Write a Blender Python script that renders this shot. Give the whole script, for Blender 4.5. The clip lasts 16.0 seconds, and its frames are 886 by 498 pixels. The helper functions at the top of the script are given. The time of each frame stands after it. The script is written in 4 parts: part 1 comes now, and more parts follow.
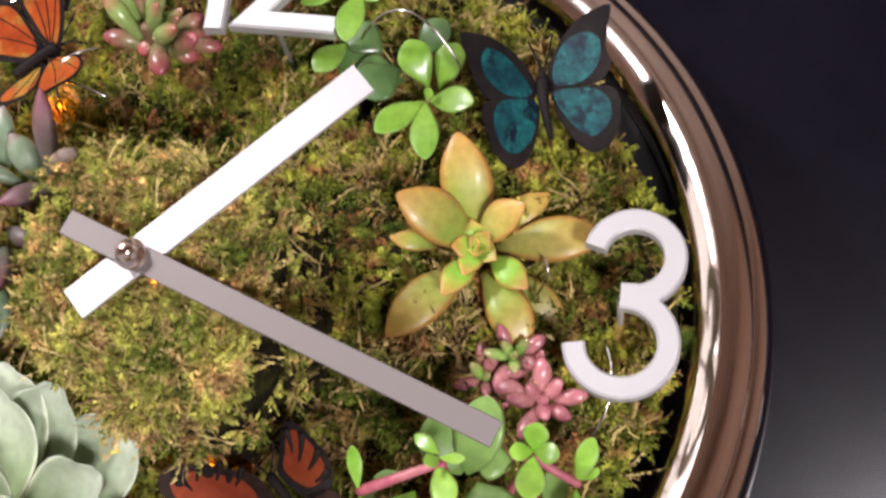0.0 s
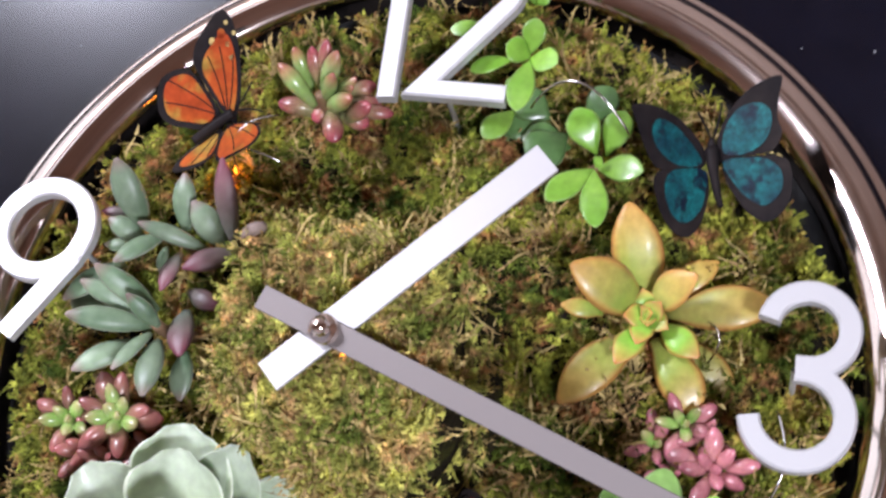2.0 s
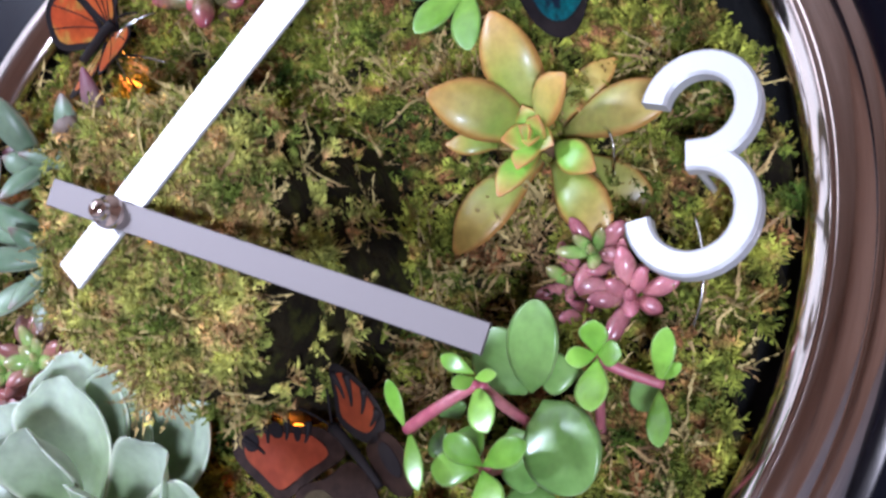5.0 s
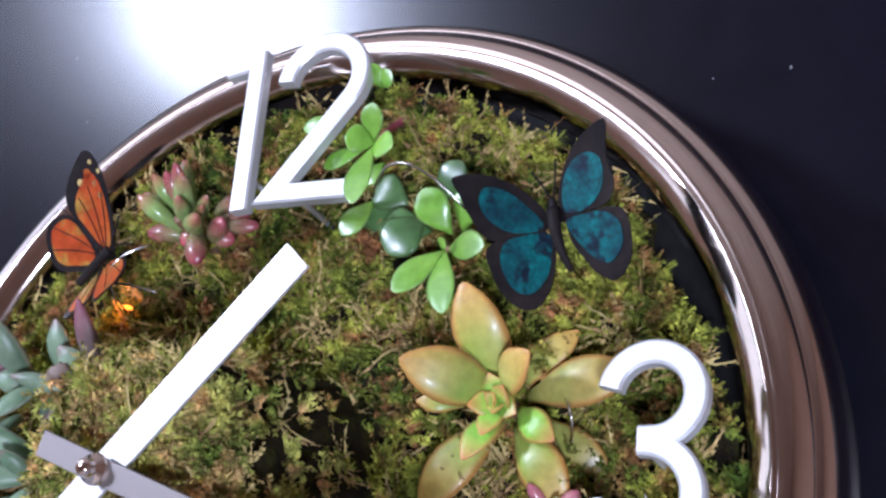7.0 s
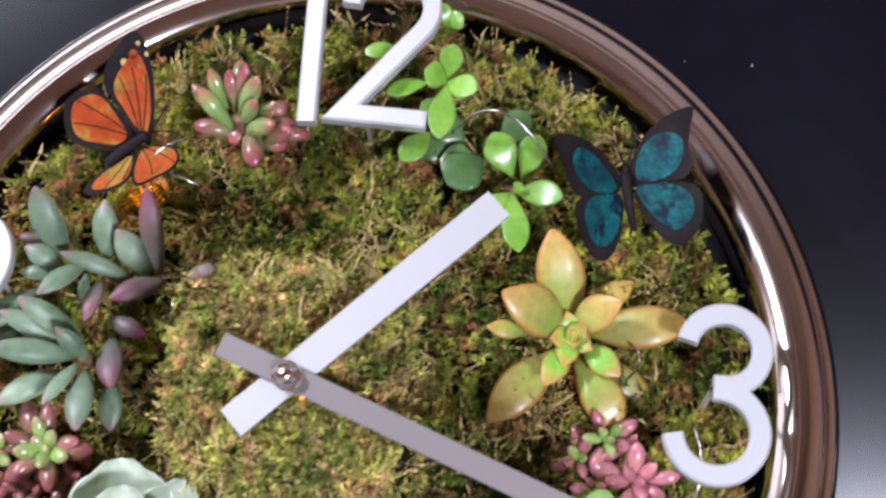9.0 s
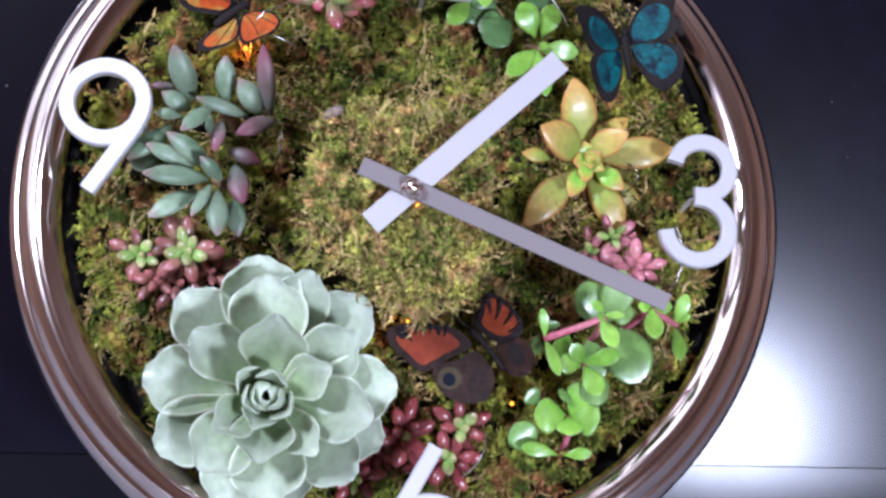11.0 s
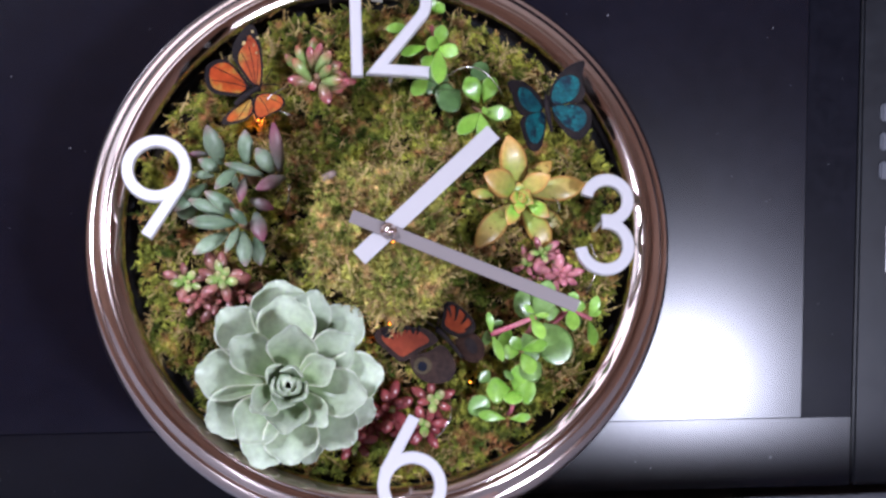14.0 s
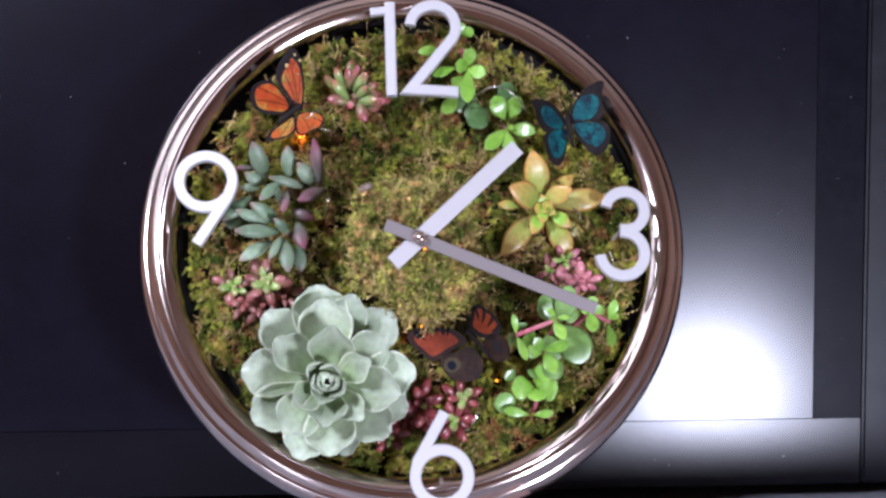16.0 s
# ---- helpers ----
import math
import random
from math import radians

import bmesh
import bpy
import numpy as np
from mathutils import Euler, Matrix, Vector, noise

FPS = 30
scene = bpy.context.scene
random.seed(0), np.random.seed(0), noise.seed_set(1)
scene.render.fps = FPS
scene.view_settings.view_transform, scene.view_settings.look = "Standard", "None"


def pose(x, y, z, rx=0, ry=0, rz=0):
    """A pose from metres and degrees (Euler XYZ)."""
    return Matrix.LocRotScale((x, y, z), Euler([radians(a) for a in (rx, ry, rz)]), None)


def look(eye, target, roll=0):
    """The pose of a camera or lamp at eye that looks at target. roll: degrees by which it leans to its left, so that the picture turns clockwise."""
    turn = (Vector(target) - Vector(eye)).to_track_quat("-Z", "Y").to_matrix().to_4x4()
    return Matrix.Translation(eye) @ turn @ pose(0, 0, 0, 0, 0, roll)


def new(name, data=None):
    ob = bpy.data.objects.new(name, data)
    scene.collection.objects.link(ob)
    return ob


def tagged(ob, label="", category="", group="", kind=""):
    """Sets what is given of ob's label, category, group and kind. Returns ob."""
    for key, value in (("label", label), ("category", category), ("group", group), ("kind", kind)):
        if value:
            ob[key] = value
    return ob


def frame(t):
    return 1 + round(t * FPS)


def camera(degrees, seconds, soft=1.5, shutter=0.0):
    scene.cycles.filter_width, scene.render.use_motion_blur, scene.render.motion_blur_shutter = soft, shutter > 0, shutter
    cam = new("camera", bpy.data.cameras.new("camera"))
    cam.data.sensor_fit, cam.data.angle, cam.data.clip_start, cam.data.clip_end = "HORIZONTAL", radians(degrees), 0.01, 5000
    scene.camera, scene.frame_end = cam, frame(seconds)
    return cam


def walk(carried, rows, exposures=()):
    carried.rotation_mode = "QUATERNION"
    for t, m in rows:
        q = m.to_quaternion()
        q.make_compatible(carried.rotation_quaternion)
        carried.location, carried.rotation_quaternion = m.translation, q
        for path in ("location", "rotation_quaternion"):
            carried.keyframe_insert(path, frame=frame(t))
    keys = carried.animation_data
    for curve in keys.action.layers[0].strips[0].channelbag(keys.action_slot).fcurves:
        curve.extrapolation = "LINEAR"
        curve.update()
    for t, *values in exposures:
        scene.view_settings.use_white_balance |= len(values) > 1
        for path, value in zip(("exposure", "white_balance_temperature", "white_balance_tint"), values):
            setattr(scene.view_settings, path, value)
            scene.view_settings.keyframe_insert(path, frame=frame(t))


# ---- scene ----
cam = camera(35.64, 16.0, 2.6, 0.4)
PATH = [
    (0, (0.1229, -0.3743, -0.0737), (0.0493, 0.1059, 0.0448), 4.72),
    (0.5, (0.1212, -0.3758, -0.0668), (0.0417, 0.1007, 0.0623), 4.73),
    (1, (0.1038, -0.3841, -0.0609), (0.0213, 0.0895, 0.0767), 5.91),
    (1.5, (0.0814, -0.3989, -0.0550), (0.0036, 0.0764, 0.0795), 7.41),
    (2, (0.1036, -0.3893, -0.0623), (-0.0066, 0.0834, 0.0577), 6.09),
    (2.5, (0.1251, -0.3611, -0.0641), (-0.0209, 0.1029, 0.0516), 5.01),
    (3, (0.1396, -0.3302, -0.0781), (-0.0261, 0.1286, 0.0314), 3.55),
    (3.5, (0.1587, -0.3052, -0.0857), (-0.0166, 0.1515, 0.0177), 2.30),
    (3.7, (0.1613, -0.3005, -0.0877), (-0.0138, 0.1567, 0.0141), 2.12),
    (5.8, (0.2227, -0.3021, -0.0643), (-0.0174, 0.1223, 0.0463), -3.18),
    (6, (0.2244, -0.3091, -0.0619), (-0.0161, 0.1130, 0.0565), -2.43),
    (6.5, (0.2240, -0.3228, -0.0540), (-0.0055, 0.0984, 0.0865), 0.10),
    (7, (0.2175, -0.3267, -0.0469), (0.0106, 0.1044, 0.0989), 0.58),
    (7.5, (0.1999, -0.3400, -0.0500), (0.0132, 0.1027, 0.0887), 2.93),
    (8, (0.1665, -0.3660, -0.0457), (0.0133, 0.0918, 0.0845), 5.11),
    (8.5, (0.1227, -0.4006, -0.0324), (0.0211, 0.0752, 0.0830), 4.03),
    (9, (0.0578, -0.4136, -0.0380), (0.0294, 0.0756, 0.0611), 3.06),
    (9.5, (0.0154, -0.4364, -0.0507), (0.0130, 0.0541, 0.0462), 2.72),
    (10, (-0.0130, -0.4599, -0.0555), (0.0035, 0.0332, 0.0253), 2.88),
    (10.2, (-0.0224, -0.4741, -0.0591), (0.0099, 0.0194, 0.0140), 2.28),
    (12.3, (-0.0304, -0.6419, -0.0649), (0.0095, -0.1440, -0.0428), 0.79),
    (12.5, (-0.0255, -0.6534, -0.0633), (0.0095, -0.1552, -0.0393), 0.54),
    (13, (-0.0319, -0.6787, -0.0565), (0.0071, -0.1813, -0.0245), 0.30),
    (13.5, (-0.0350, -0.6998, -0.0524), (0.0048, -0.2028, -0.0154), -0.30),
    (14, (-0.0350, -0.7242, -0.0515), (0.0104, -0.2273, -0.0209), -0.92),
    (14.5, (-0.0359, -0.7439, -0.0549), (0.0091, -0.2469, -0.0242), -0.77),
    (15, (-0.0361, -0.7593, -0.0583), (0.0053, -0.2628, -0.0164), -0.75),
    (15.5, (-0.0362, -0.7725, -0.0606), (-0.0034, -0.2747, -0.0269), -1.21),
    (16, (-0.0355, -0.7774, -0.0615), (-0.0031, -0.2799, -0.0238), -0.79),
]
EXPOSURES = [(0, -0.17, 7400, 16), (1.5, -0.10, 6850, 16), (3.5, -0.20, 5750, 16), (5.8, -0.22, 5700, 15), (7.5, -0.28, 5700, 15), (9.0, -0.12, 6250, 16), (10.2, -0.04, 5850, 18), (12.4, -0.20, 5650, 21), (14, -0.20, 6050, 21), (16, -0.20, 6050, 21)]
# The clock leans back a little against the oven; its own frame has the dial in the x-z plane, facing -y.
LEAN = pose(0, 0, 0, -8.5)
# The dial itself, with rim and numerals, leans further back than the hands.
TILT = pose(0, 0, 0, -8.5)
walk(cam, [(t, LEAN @ look(eye, target, roll)) for t, eye, target, roll in PATH], EXPOSURES)

# ---- light ----
world = bpy.data.worlds.new("world")
scene.world = world
world.use_nodes = True
world.node_tree.nodes["Background"].inputs["Color"].default_value = (0.8, 0.85, 1, 1)
world.node_tree.nodes["Background"].inputs["Strength"].default_value = 0.05


def lamp(name, eye, target, size, power, colour):
    data = bpy.data.lights.new(name, "AREA")
    data.shape, data.size, data.energy, data.color = "DISK", size, power, colour
    ob = new(name, data)
    ob.matrix_world = look(eye, target)
    return ob


lamp("kitchen_lamp", (0.505, -1.05, -0.316), (0.1, 0, -0.05), 0.17, 17, (0.83, 0.88, 1))
lamp("ceiling_lamp", (-0.86, -1.10, 0.69), (0, 0, 0), 0.23, 29, (0.83, 0.87, 1))
# Broad unseen fill, added to brighten the rim's upper left from above.
lamp("room_light", (-0.95, -1.0, 1.47), (-0.95, -1.0, 0), 1.3, 12, (0.88, 0.91, 1))
# Unseen soft source on the west side, added to whiten the rim's reflections.
lamp("window_light", (-1.86, -0.50, 0.85), (0, -0.3, 0.0), 1.7, 11, (0.78, 0.89, 1))

for x, y, z in ((-65.5, 20, 65), (3, 4, -46)):
    data = bpy.data.lights.new("amber_bulb_light", "POINT")
    data.energy, data.color, data.shadow_soft_size = 0.007, (1, 0.25, 0.02), 0.002
    new("amber_bulb_light", data).matrix_world = LEAN @ Matrix.Translation((x / 1000, y / 1000, z / 1000))

# ---- materials ----
def surface(name, a, b, scale, rough=0.5, metal=0.0, bump=0.1, tip=None, tip_at=(0.6, 1), edge=None, edge_at=(0.8, 1),
            vary=0.0, island=0.0, coat=0.0, sss=0.0, third=None, fine=6.0, spec=0.5, mottle=0.14, patchy=0.25):
    m = bpy.data.materials.new(name)
    m.use_nodes = True
    n, l = m.node_tree.nodes, m.node_tree.links
    out = n["Principled BSDF"]
    co = n.new("ShaderNodeTexCoord")

    def noise_of(s, detail):
        q = n.new("ShaderNodeTexNoise")
        q.inputs["Scale"].default_value, q.inputs["Detail"].default_value = s, detail
        l.new(co.outputs["Object"], q.inputs["Vector"])
        return q.outputs["Fac"]

    def mix(f, x, y, lo=0.35, hi=0.65):
        r = n.new("ShaderNodeMapRange")
        r.inputs["From Min"].default_value, r.inputs["From Max"].default_value = lo, hi
        l.new(f, r.inputs["Value"])
        k = n.new("ShaderNodeMix")
        k.data_type = "RGBA"
        l.new(r.outputs["Result"], k.inputs[0])
        for v, i in ((x, 6), (y, 7)):
            if isinstance(v, tuple):
                k.inputs[i].default_value = (*v, 1)
            else:
                l.new(v, k.inputs[i])
        return k.outputs[2]

    big, small = noise_of(scale, 3), noise_of(scale * fine, 5)
    colour = mix(big, a, b)
    if third:
        colour = mix(noise_of(scale * 2.3, 4), colour, third, 0.50, 0.655)
    if tip or edge:
        uv = n.new("ShaderNodeUVMap")
        parts = n.new("ShaderNodeSeparateXYZ")
        l.new(uv.outputs["UV"], parts.inputs[0])
        if edge:
            colour = mix(parts.outputs["Y"], colour, edge, *edge_at)
        if tip:
            colour = mix(parts.outputs["X"], colour, tip, *tip_at)
    colour = mix(small, colour, colour)
    h = n.new("ShaderNodeHueSaturation")
    l.new(colour, h.inputs["Color"])
    value = n.new("ShaderNodeMapRange")
    l.new(small, value.inputs["Value"])
    value.inputs["From Min"].default_value, value.inputs["From Max"].default_value = 0.3, 0.7
    value.inputs["To Min"].default_value, value.inputs["To Max"].default_value = 1 - mottle, 1 + mottle
    last = value.outputs["Result"]
    for amount, kind, socket in ((vary, "ShaderNodeObjectInfo", "Random"), (island, "ShaderNodeNewGeometry", "Random Per Island")):
        if amount:
            r = n.new("ShaderNodeMapRange")
            l.new(n.new(kind).outputs[socket], r.inputs["Value"])
            r.inputs["To Min"].default_value, r.inputs["To Max"].default_value = 1 - amount, 1 + amount
            t = n.new("ShaderNodeMath")
            t.operation = "MULTIPLY"
            l.new(last, t.inputs[0])
            l.new(r.outputs["Result"], t.inputs[1])
            last = t.outputs[0]
    l.new(last, h.inputs["Value"])
    l.new(h.outputs["Color"], out.inputs["Base Color"])
    rr = n.new("ShaderNodeMapRange")
    l.new(small, rr.inputs["Value"])
    rr.inputs["To Min"].default_value, rr.inputs["To Max"].default_value = rough * (1 - patchy), min(1, rough * (1 + patchy))
    l.new(rr.outputs["Result"], out.inputs["Roughness"])
    out.inputs["Metallic"].default_value = metal
    out.inputs["Coat Weight"].default_value = coat
    out.inputs["Coat Roughness"].default_value = 0.15
    out.inputs["Specular IOR Level"].default_value = spec
    if sss:
        out.inputs["Subsurface Weight"].default_value = sss
        out.inputs["Subsurface Radius"].default_value = (0.3, 0.5, 0.15)
        out.inputs["Subsurface Scale"].default_value = 0.004
    if bump:
        bp = n.new("ShaderNodeBump")
        bp.inputs["Strength"].default_value, bp.inputs["Distance"].default_value = bump, 0.001
        l.new(small, bp.inputs["Height"])
        l.new(bp.outputs["Normal"], out.inputs["Normal"])
    return m


def glow(name, colour, strength):
    m = bpy.data.materials.new(name)
    m.use_nodes = True
    b = m.node_tree.nodes["Principled BSDF"]
    b.inputs["Base Color"].default_value = (*colour, 1)
    b.inputs["Emission Color"].default_value = (*colour, 1)
    b.inputs["Emission Strength"].default_value = strength
    return m


CHROME = surface("polished_chrome", (0.74, 0.63, 0.575), (0.71, 0.60, 0.545), 30, 0.11, 1.0, 0.0, patchy=0.12, mottle=0.02)
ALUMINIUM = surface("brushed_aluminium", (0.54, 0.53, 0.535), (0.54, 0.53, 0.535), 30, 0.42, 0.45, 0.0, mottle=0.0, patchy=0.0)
# One aluminium: the minute hand's weaker reflection is put into a darker base colour.
ALUMINIUM_SHADED = surface("shaded_brushed_aluminium", (0.25, 0.225, 0.218), (0.25, 0.225, 0.218), 30, 0.64, 1.0, 0.0, mottle=0.0, patchy=0.0)
NUMERAL = surface("satin_silver_metal", (0.66, 0.66, 0.675), (0.66, 0.66, 0.675), 30, 0.40, 0.45, 0.0, mottle=0.0, patchy=0.0)
MOSS = surface("sheet_moss", (0.063, 0.106, 0.013), (0.38, 0.385, 0.056), 48, 0.85, 0, 0.2, island=0.30, third=(0.37, 0.165, 0.065), fine=4, spec=0.2, mottle=0.66)
MOSS_DRY = surface("dry_moss_strand", (0.40, 0.28, 0.11), (0.50, 0.40, 0.16), 34, 0.85, 0, 0.25, island=0.35, third=(0.30, 0.18, 0.08), spec=0.2, mottle=0.3)
MOSS_BLOCK = surface("dry_sheet_moss", (0.14, 0.185, 0.027), (0.52, 0.49, 0.115), 55, 0.85, 0, 0.2, island=0.36, third=(0.60, 0.36, 0.150), fine=4, spec=0.2, mottle=0.66)
SOIL = surface("dark_soil", (0.022, 0.017, 0.008), (0.008, 0.006, 0.004), 90, 0.95, 0, 0.6, third=(0.03, 0.03, 0.007), spec=0.1)
LINER = surface("black_liner", (0.006, 0.006, 0.007), (0.012, 0.011, 0.011), 60, 0.7, 0, 0.2)
# Own green paling to the tips, with shade between leaves painted into the bases.
ECHEVERIA = surface("waxy_pale_green_leaf", (0.185, 0.27, 0.120), (0.29, 0.37, 0.20), 45, 0.34, 0, 0.05, tip=(0.51, 0.58, 0.45), tip_at=(0.35, 1.0),
                    edge=(0.74, 0.76, 0.58), edge_at=(0.86, 1.0), vary=0.16, sss=0.1)
GOLD_LEAF = surface("golden_leaf", (0.25, 0.34, 0.055), (0.40, 0.36, 0.095), 60, 0.42, 0, 0.05, tip=(0.48, 0.25, 0.06), tip_at=(0.45, 1.1),
                    edge=(0.52, 0.15, 0.05), edge_at=(0.66, 1.12), vary=0.2, coat=0.1, sss=0.1)
GOLD_HEART = surface("green_heart_leaf", (0.22, 0.45, 0.05), (0.34, 0.50, 0.09), 60, 0.40, 0, 0.05, tip=(0.54, 0.20, 0.07), tip_at=(0.66, 1.1),
                     edge=(0.54, 0.20, 0.07), edge_at=(0.7, 1.12), vary=0.12, sss=0.1)
JADE = surface("fresh_green_leaf", (0.14, 0.32, 0.03), (0.23, 0.43, 0.06), 60, 0.32, 0, 0.05, edge=(0.28, 0.45, 0.12), vary=0.22, coat=0.15, sss=0.1)
JADE_OLD = surface("mature_green_leaf", (0.115, 0.23, 0.05), (0.185, 0.325, 0.085), 60, 0.32, 0, 0.05, edge=(0.22, 0.30, 0.12), edge_at=(0.92, 1.0), vary=0.26, coat=0.15, sss=0.1)
JADE_DEEP = surface("deep_green_leaf", (0.070, 0.150, 0.045), (0.125, 0.235, 0.075), 60, 0.32, 0, 0.05, edge=(0.20, 0.28, 0.12), edge_at=(0.92, 1.0), vary=0.26, coat=0.15, sss=0.1)
BLUE_LEAF = surface("powdery_blue_green_leaf", (0.105, 0.175, 0.095), (0.225, 0.30, 0.195), 50, 0.42, 0, 0.06, tip=(0.24, 0.11, 0.12), tip_at=(0.82, 1.08), edge=(0.33, 0.37, 0.28), edge_at=(0.85, 1.0), vary=0.30, sss=0.08)
BLUSH_LEAF = surface("plum_blushed_leaf", (0.13, 0.17, 0.13), (0.19, 0.16, 0.14), 50, 0.45, 0, 0.06, tip=(0.17, 0.045, 0.065), tip_at=(0.2, 0.95), vary=0.25, sss=0.08)
FINGER_LEAF = surface("red_tipped_finger_leaf", (0.21, 0.32, 0.09), (0.30, 0.40, 0.15), 60, 0.24, 0, 0.04, tip=(0.36, 0.04, 0.06), tip_at=(0.66, 1.08), vary=0.18, coat=0.15, sss=0.15)
FINGER_ROSE = surface("rose_finger_leaf", (0.25, 0.25, 0.10), (0.31, 0.31, 0.14), 60, 0.28, 0, 0.04, tip=(0.34, 0.075, 0.09), tip_at=(0.2, 0.95), vary=0.18, coat=0.12, sss=0.15)
BEAN_RED = surface("red_bean_leaf", (0.19, 0.030, 0.038), (0.25, 0.075, 0.065), 60, 0.24, 0, 0.04, tip=(0.28, 0.06, 0.06), tip_at=(0.5, 1), vary=0.3, coat=0.3, sss=0.15)
BEAN_PINK = surface("pink_bean_leaf", (0.42, 0.15, 0.16), (0.50, 0.24, 0.22), 60, 0.28, 0, 0.04, tip=(0.46, 0.15, 0.18), tip_at=(0.4, 1), vary=0.2, coat=0.25, sss=0.12)
BEAN_BROWN = surface("brown_red_bean_leaf", (0.24, 0.12, 0.085), (0.30, 0.19, 0.11), 60, 0.30, 0, 0.04, tip=(0.31, 0.095, 0.09), tip_at=(0.4, 1), vary=0.3, coat=0.2, sss=0.12)
BEAN_GREEN = surface("green_bean_leaf", (0.20, 0.36, 0.07), (0.32, 0.44, 0.14), 60, 0.26, 0, 0.04, tip=(0.38, 0.26, 0.14), tip_at=(0.7, 1.1), vary=0.2, coat=0.4, sss=0.15)
STEM_PINK = surface("pink_stem", (0.40, 0.08, 0.12), (0.48, 0.16, 0.18), 80, 0.4, 0, 0.1, sss=0.1)
STEM_BROWN = surface("brown_stem", (0.16, 0.09, 0.05), (0.22, 0.13, 0.07), 80, 0.6, 0, 0.2)
FILM_BLACK = surface("black_wing_film", (0.012, 0.010, 0.011), (0.024, 0.019, 0.018), 60, 0.5, 0, 0.04, spec=0.05)
FILM_BROWN = surface("brown_wing_film", (0.020, 0.011, 0.009), (0.032, 0.017, 0.012), 60, 0.45, 0, 0.04, spec=0.12, mottle=0.4)
FILM_TEAL = surface("teal_wing_film", (0.002, 0.030, 0.044), (0.003, 0.105, 0.110), 110, 0.42, 0, 0.05, third=(0.003, 0.010, 0.022), spec=0.3, mottle=0.4)
FILM_ORANGE = surface("orange_wing_film", (0.31, 0.045, 0.010), (0.40, 0.085, 0.012), 45, 0.45, 0, 0.05, third=(0.33, 0.19, 0.035), spec=0.15, mottle=0.3)
FILM_RED = surface("rust_wing_film", (0.19, 0.032, 0.014), (0.25, 0.05, 0.018), 70, 0.45, 0, 0.05, spec=0.12)
FILM_SPOT = surface("cream_spot_film", (0.50, 0.40, 0.16), (0.45, 0.3, 0.10), 70, 0.3, 0, 0.05)
FILM_EYE = surface("blue_eye_film", (0.006, 0.008, 0.014), (0.010, 0.013, 0.022), 90, 0.3, 0, 0.05, spec=0.12)
FILM_OCHRE = surface("ochre_wing_film", (0.055, 0.045, 0.028), (0.075, 0.055, 0.03), 90, 0.3, 0, 0.05, spec=0.12)
WIRE = surface("silver_wire", (0.72, 0.70, 0.66), (0.62, 0.6, 0.55), 90, 0.22, 1, 0.05)
LED = glow("warm_led", (1, 0.36, 0.025), 4)
GLASS_BLACK = surface("black_oven_glass", (0.0015, 0.0015, 0.004), (0.002, 0.002, 0.005), 14, 0.25, 0, 0.0, spec=0.40, patchy=0.06)
TRIM_BLACK = surface("satin_black_trim", (0.004, 0.004, 0.007), (0.006, 0.006, 0.010), 30, 0.34, 0, 0.0, spec=0.05)
GLASS_GREY = surface("smoked_window_glass", (0.0028, 0.0028, 0.007), (0.004, 0.004, 0.009), 14, 0.22, 0, 0.0, spec=0.38, patchy=0.05)
PANEL_DARK = surface("dark_panel_plastic", (0.007, 0.0075, 0.010), (0.010, 0.011, 0.014), 25, 0.4, 0, 0.05, spec=0.2)
BUTTON = surface("grey_button_plastic", (0.055, 0.06, 0.075), (0.07, 0.075, 0.09), 40, 0.45, 0, 0.05)
PAPER = surface("white_paper_label", (0.8, 0.8, 0.8), (0.74, 0.74, 0.76), 40, 0.7, 0, 0.05)
COUNTER = surface("grey_counter_laminate", (0.28, 0.29, 0.33), (0.36, 0.37, 0.41), 20, 0.25, 0, 0.04)
BEIGE = surface("beige_painted_wood", (0.34, 0.26, 0.26), (0.40, 0.31, 0.30), 30, 0.5, 0, 0.15)
WALL = surface("warm_brown_wall", (0.36, 0.23, 0.17), (0.44, 0.30, 0.23), 1.5, 0.7, 0, 0.1)
PLASTER = surface("pale_plaster", (0.55, 0.47, 0.42), (0.62, 0.55, 0.5), 1.5, 0.8, 0, 0.1)
SPECK = surface("pale_dust", (0.10, 0.10, 0.11), (0.16, 0.16, 0.17), 60, 0.9, 0, 0.0)
PEBBLE = surface("grey_pebble", (0.15, 0.105, 0.08), (0.24, 0.18, 0.15), 120, 0.7, 0, 0.3)

# ---- helpers for things and parts ----
ORIGIN = {}


def mesh(name, verts, faces, material, smooth=True, uvs=None, flat=False):
    me = bpy.data.meshes.new(name)
    me.from_pydata([tuple(v) for v in verts], [], faces)
    if uvs is not None:
        layer = me.uv_layers.new(name="UVMap")
        for loop in me.loops:
            layer.data[loop.index].uv = uvs[loop.vertex_index]
    bm = bmesh.new()
    bm.from_mesh(me)
    bmesh.ops.recalc_face_normals(bm, faces=bm.faces)
    bm.to_mesh(me)
    bm.free()
    me.materials.append(material)
    if smooth and not flat:
        me.polygons.foreach_set("use_smooth", [True] * len(me.polygons))
    return me


def thing(name, base, label, category, group="", kind="", lean=True):
    ob = new(name)
    ob.empty_display_size = 0.01
    ob.matrix_world = (LEAN if lean else Matrix()) @ Matrix.Translation(base)
    ORIGIN[ob.name] = Vector(base)
    return tagged(ob, label, category, group, kind)


def part(name, shape, material, parent, label="", smooth=True):
    verts, faces, *rest = shape
    o = ORIGIN[parent.name]
    ob = new(name, mesh(name, [Vector(v) - o for v in verts], faces, material, smooth, *rest))
    ob.parent = parent
    ORIGIN[ob.name] = o
    return tagged(ob, label) if label else ob


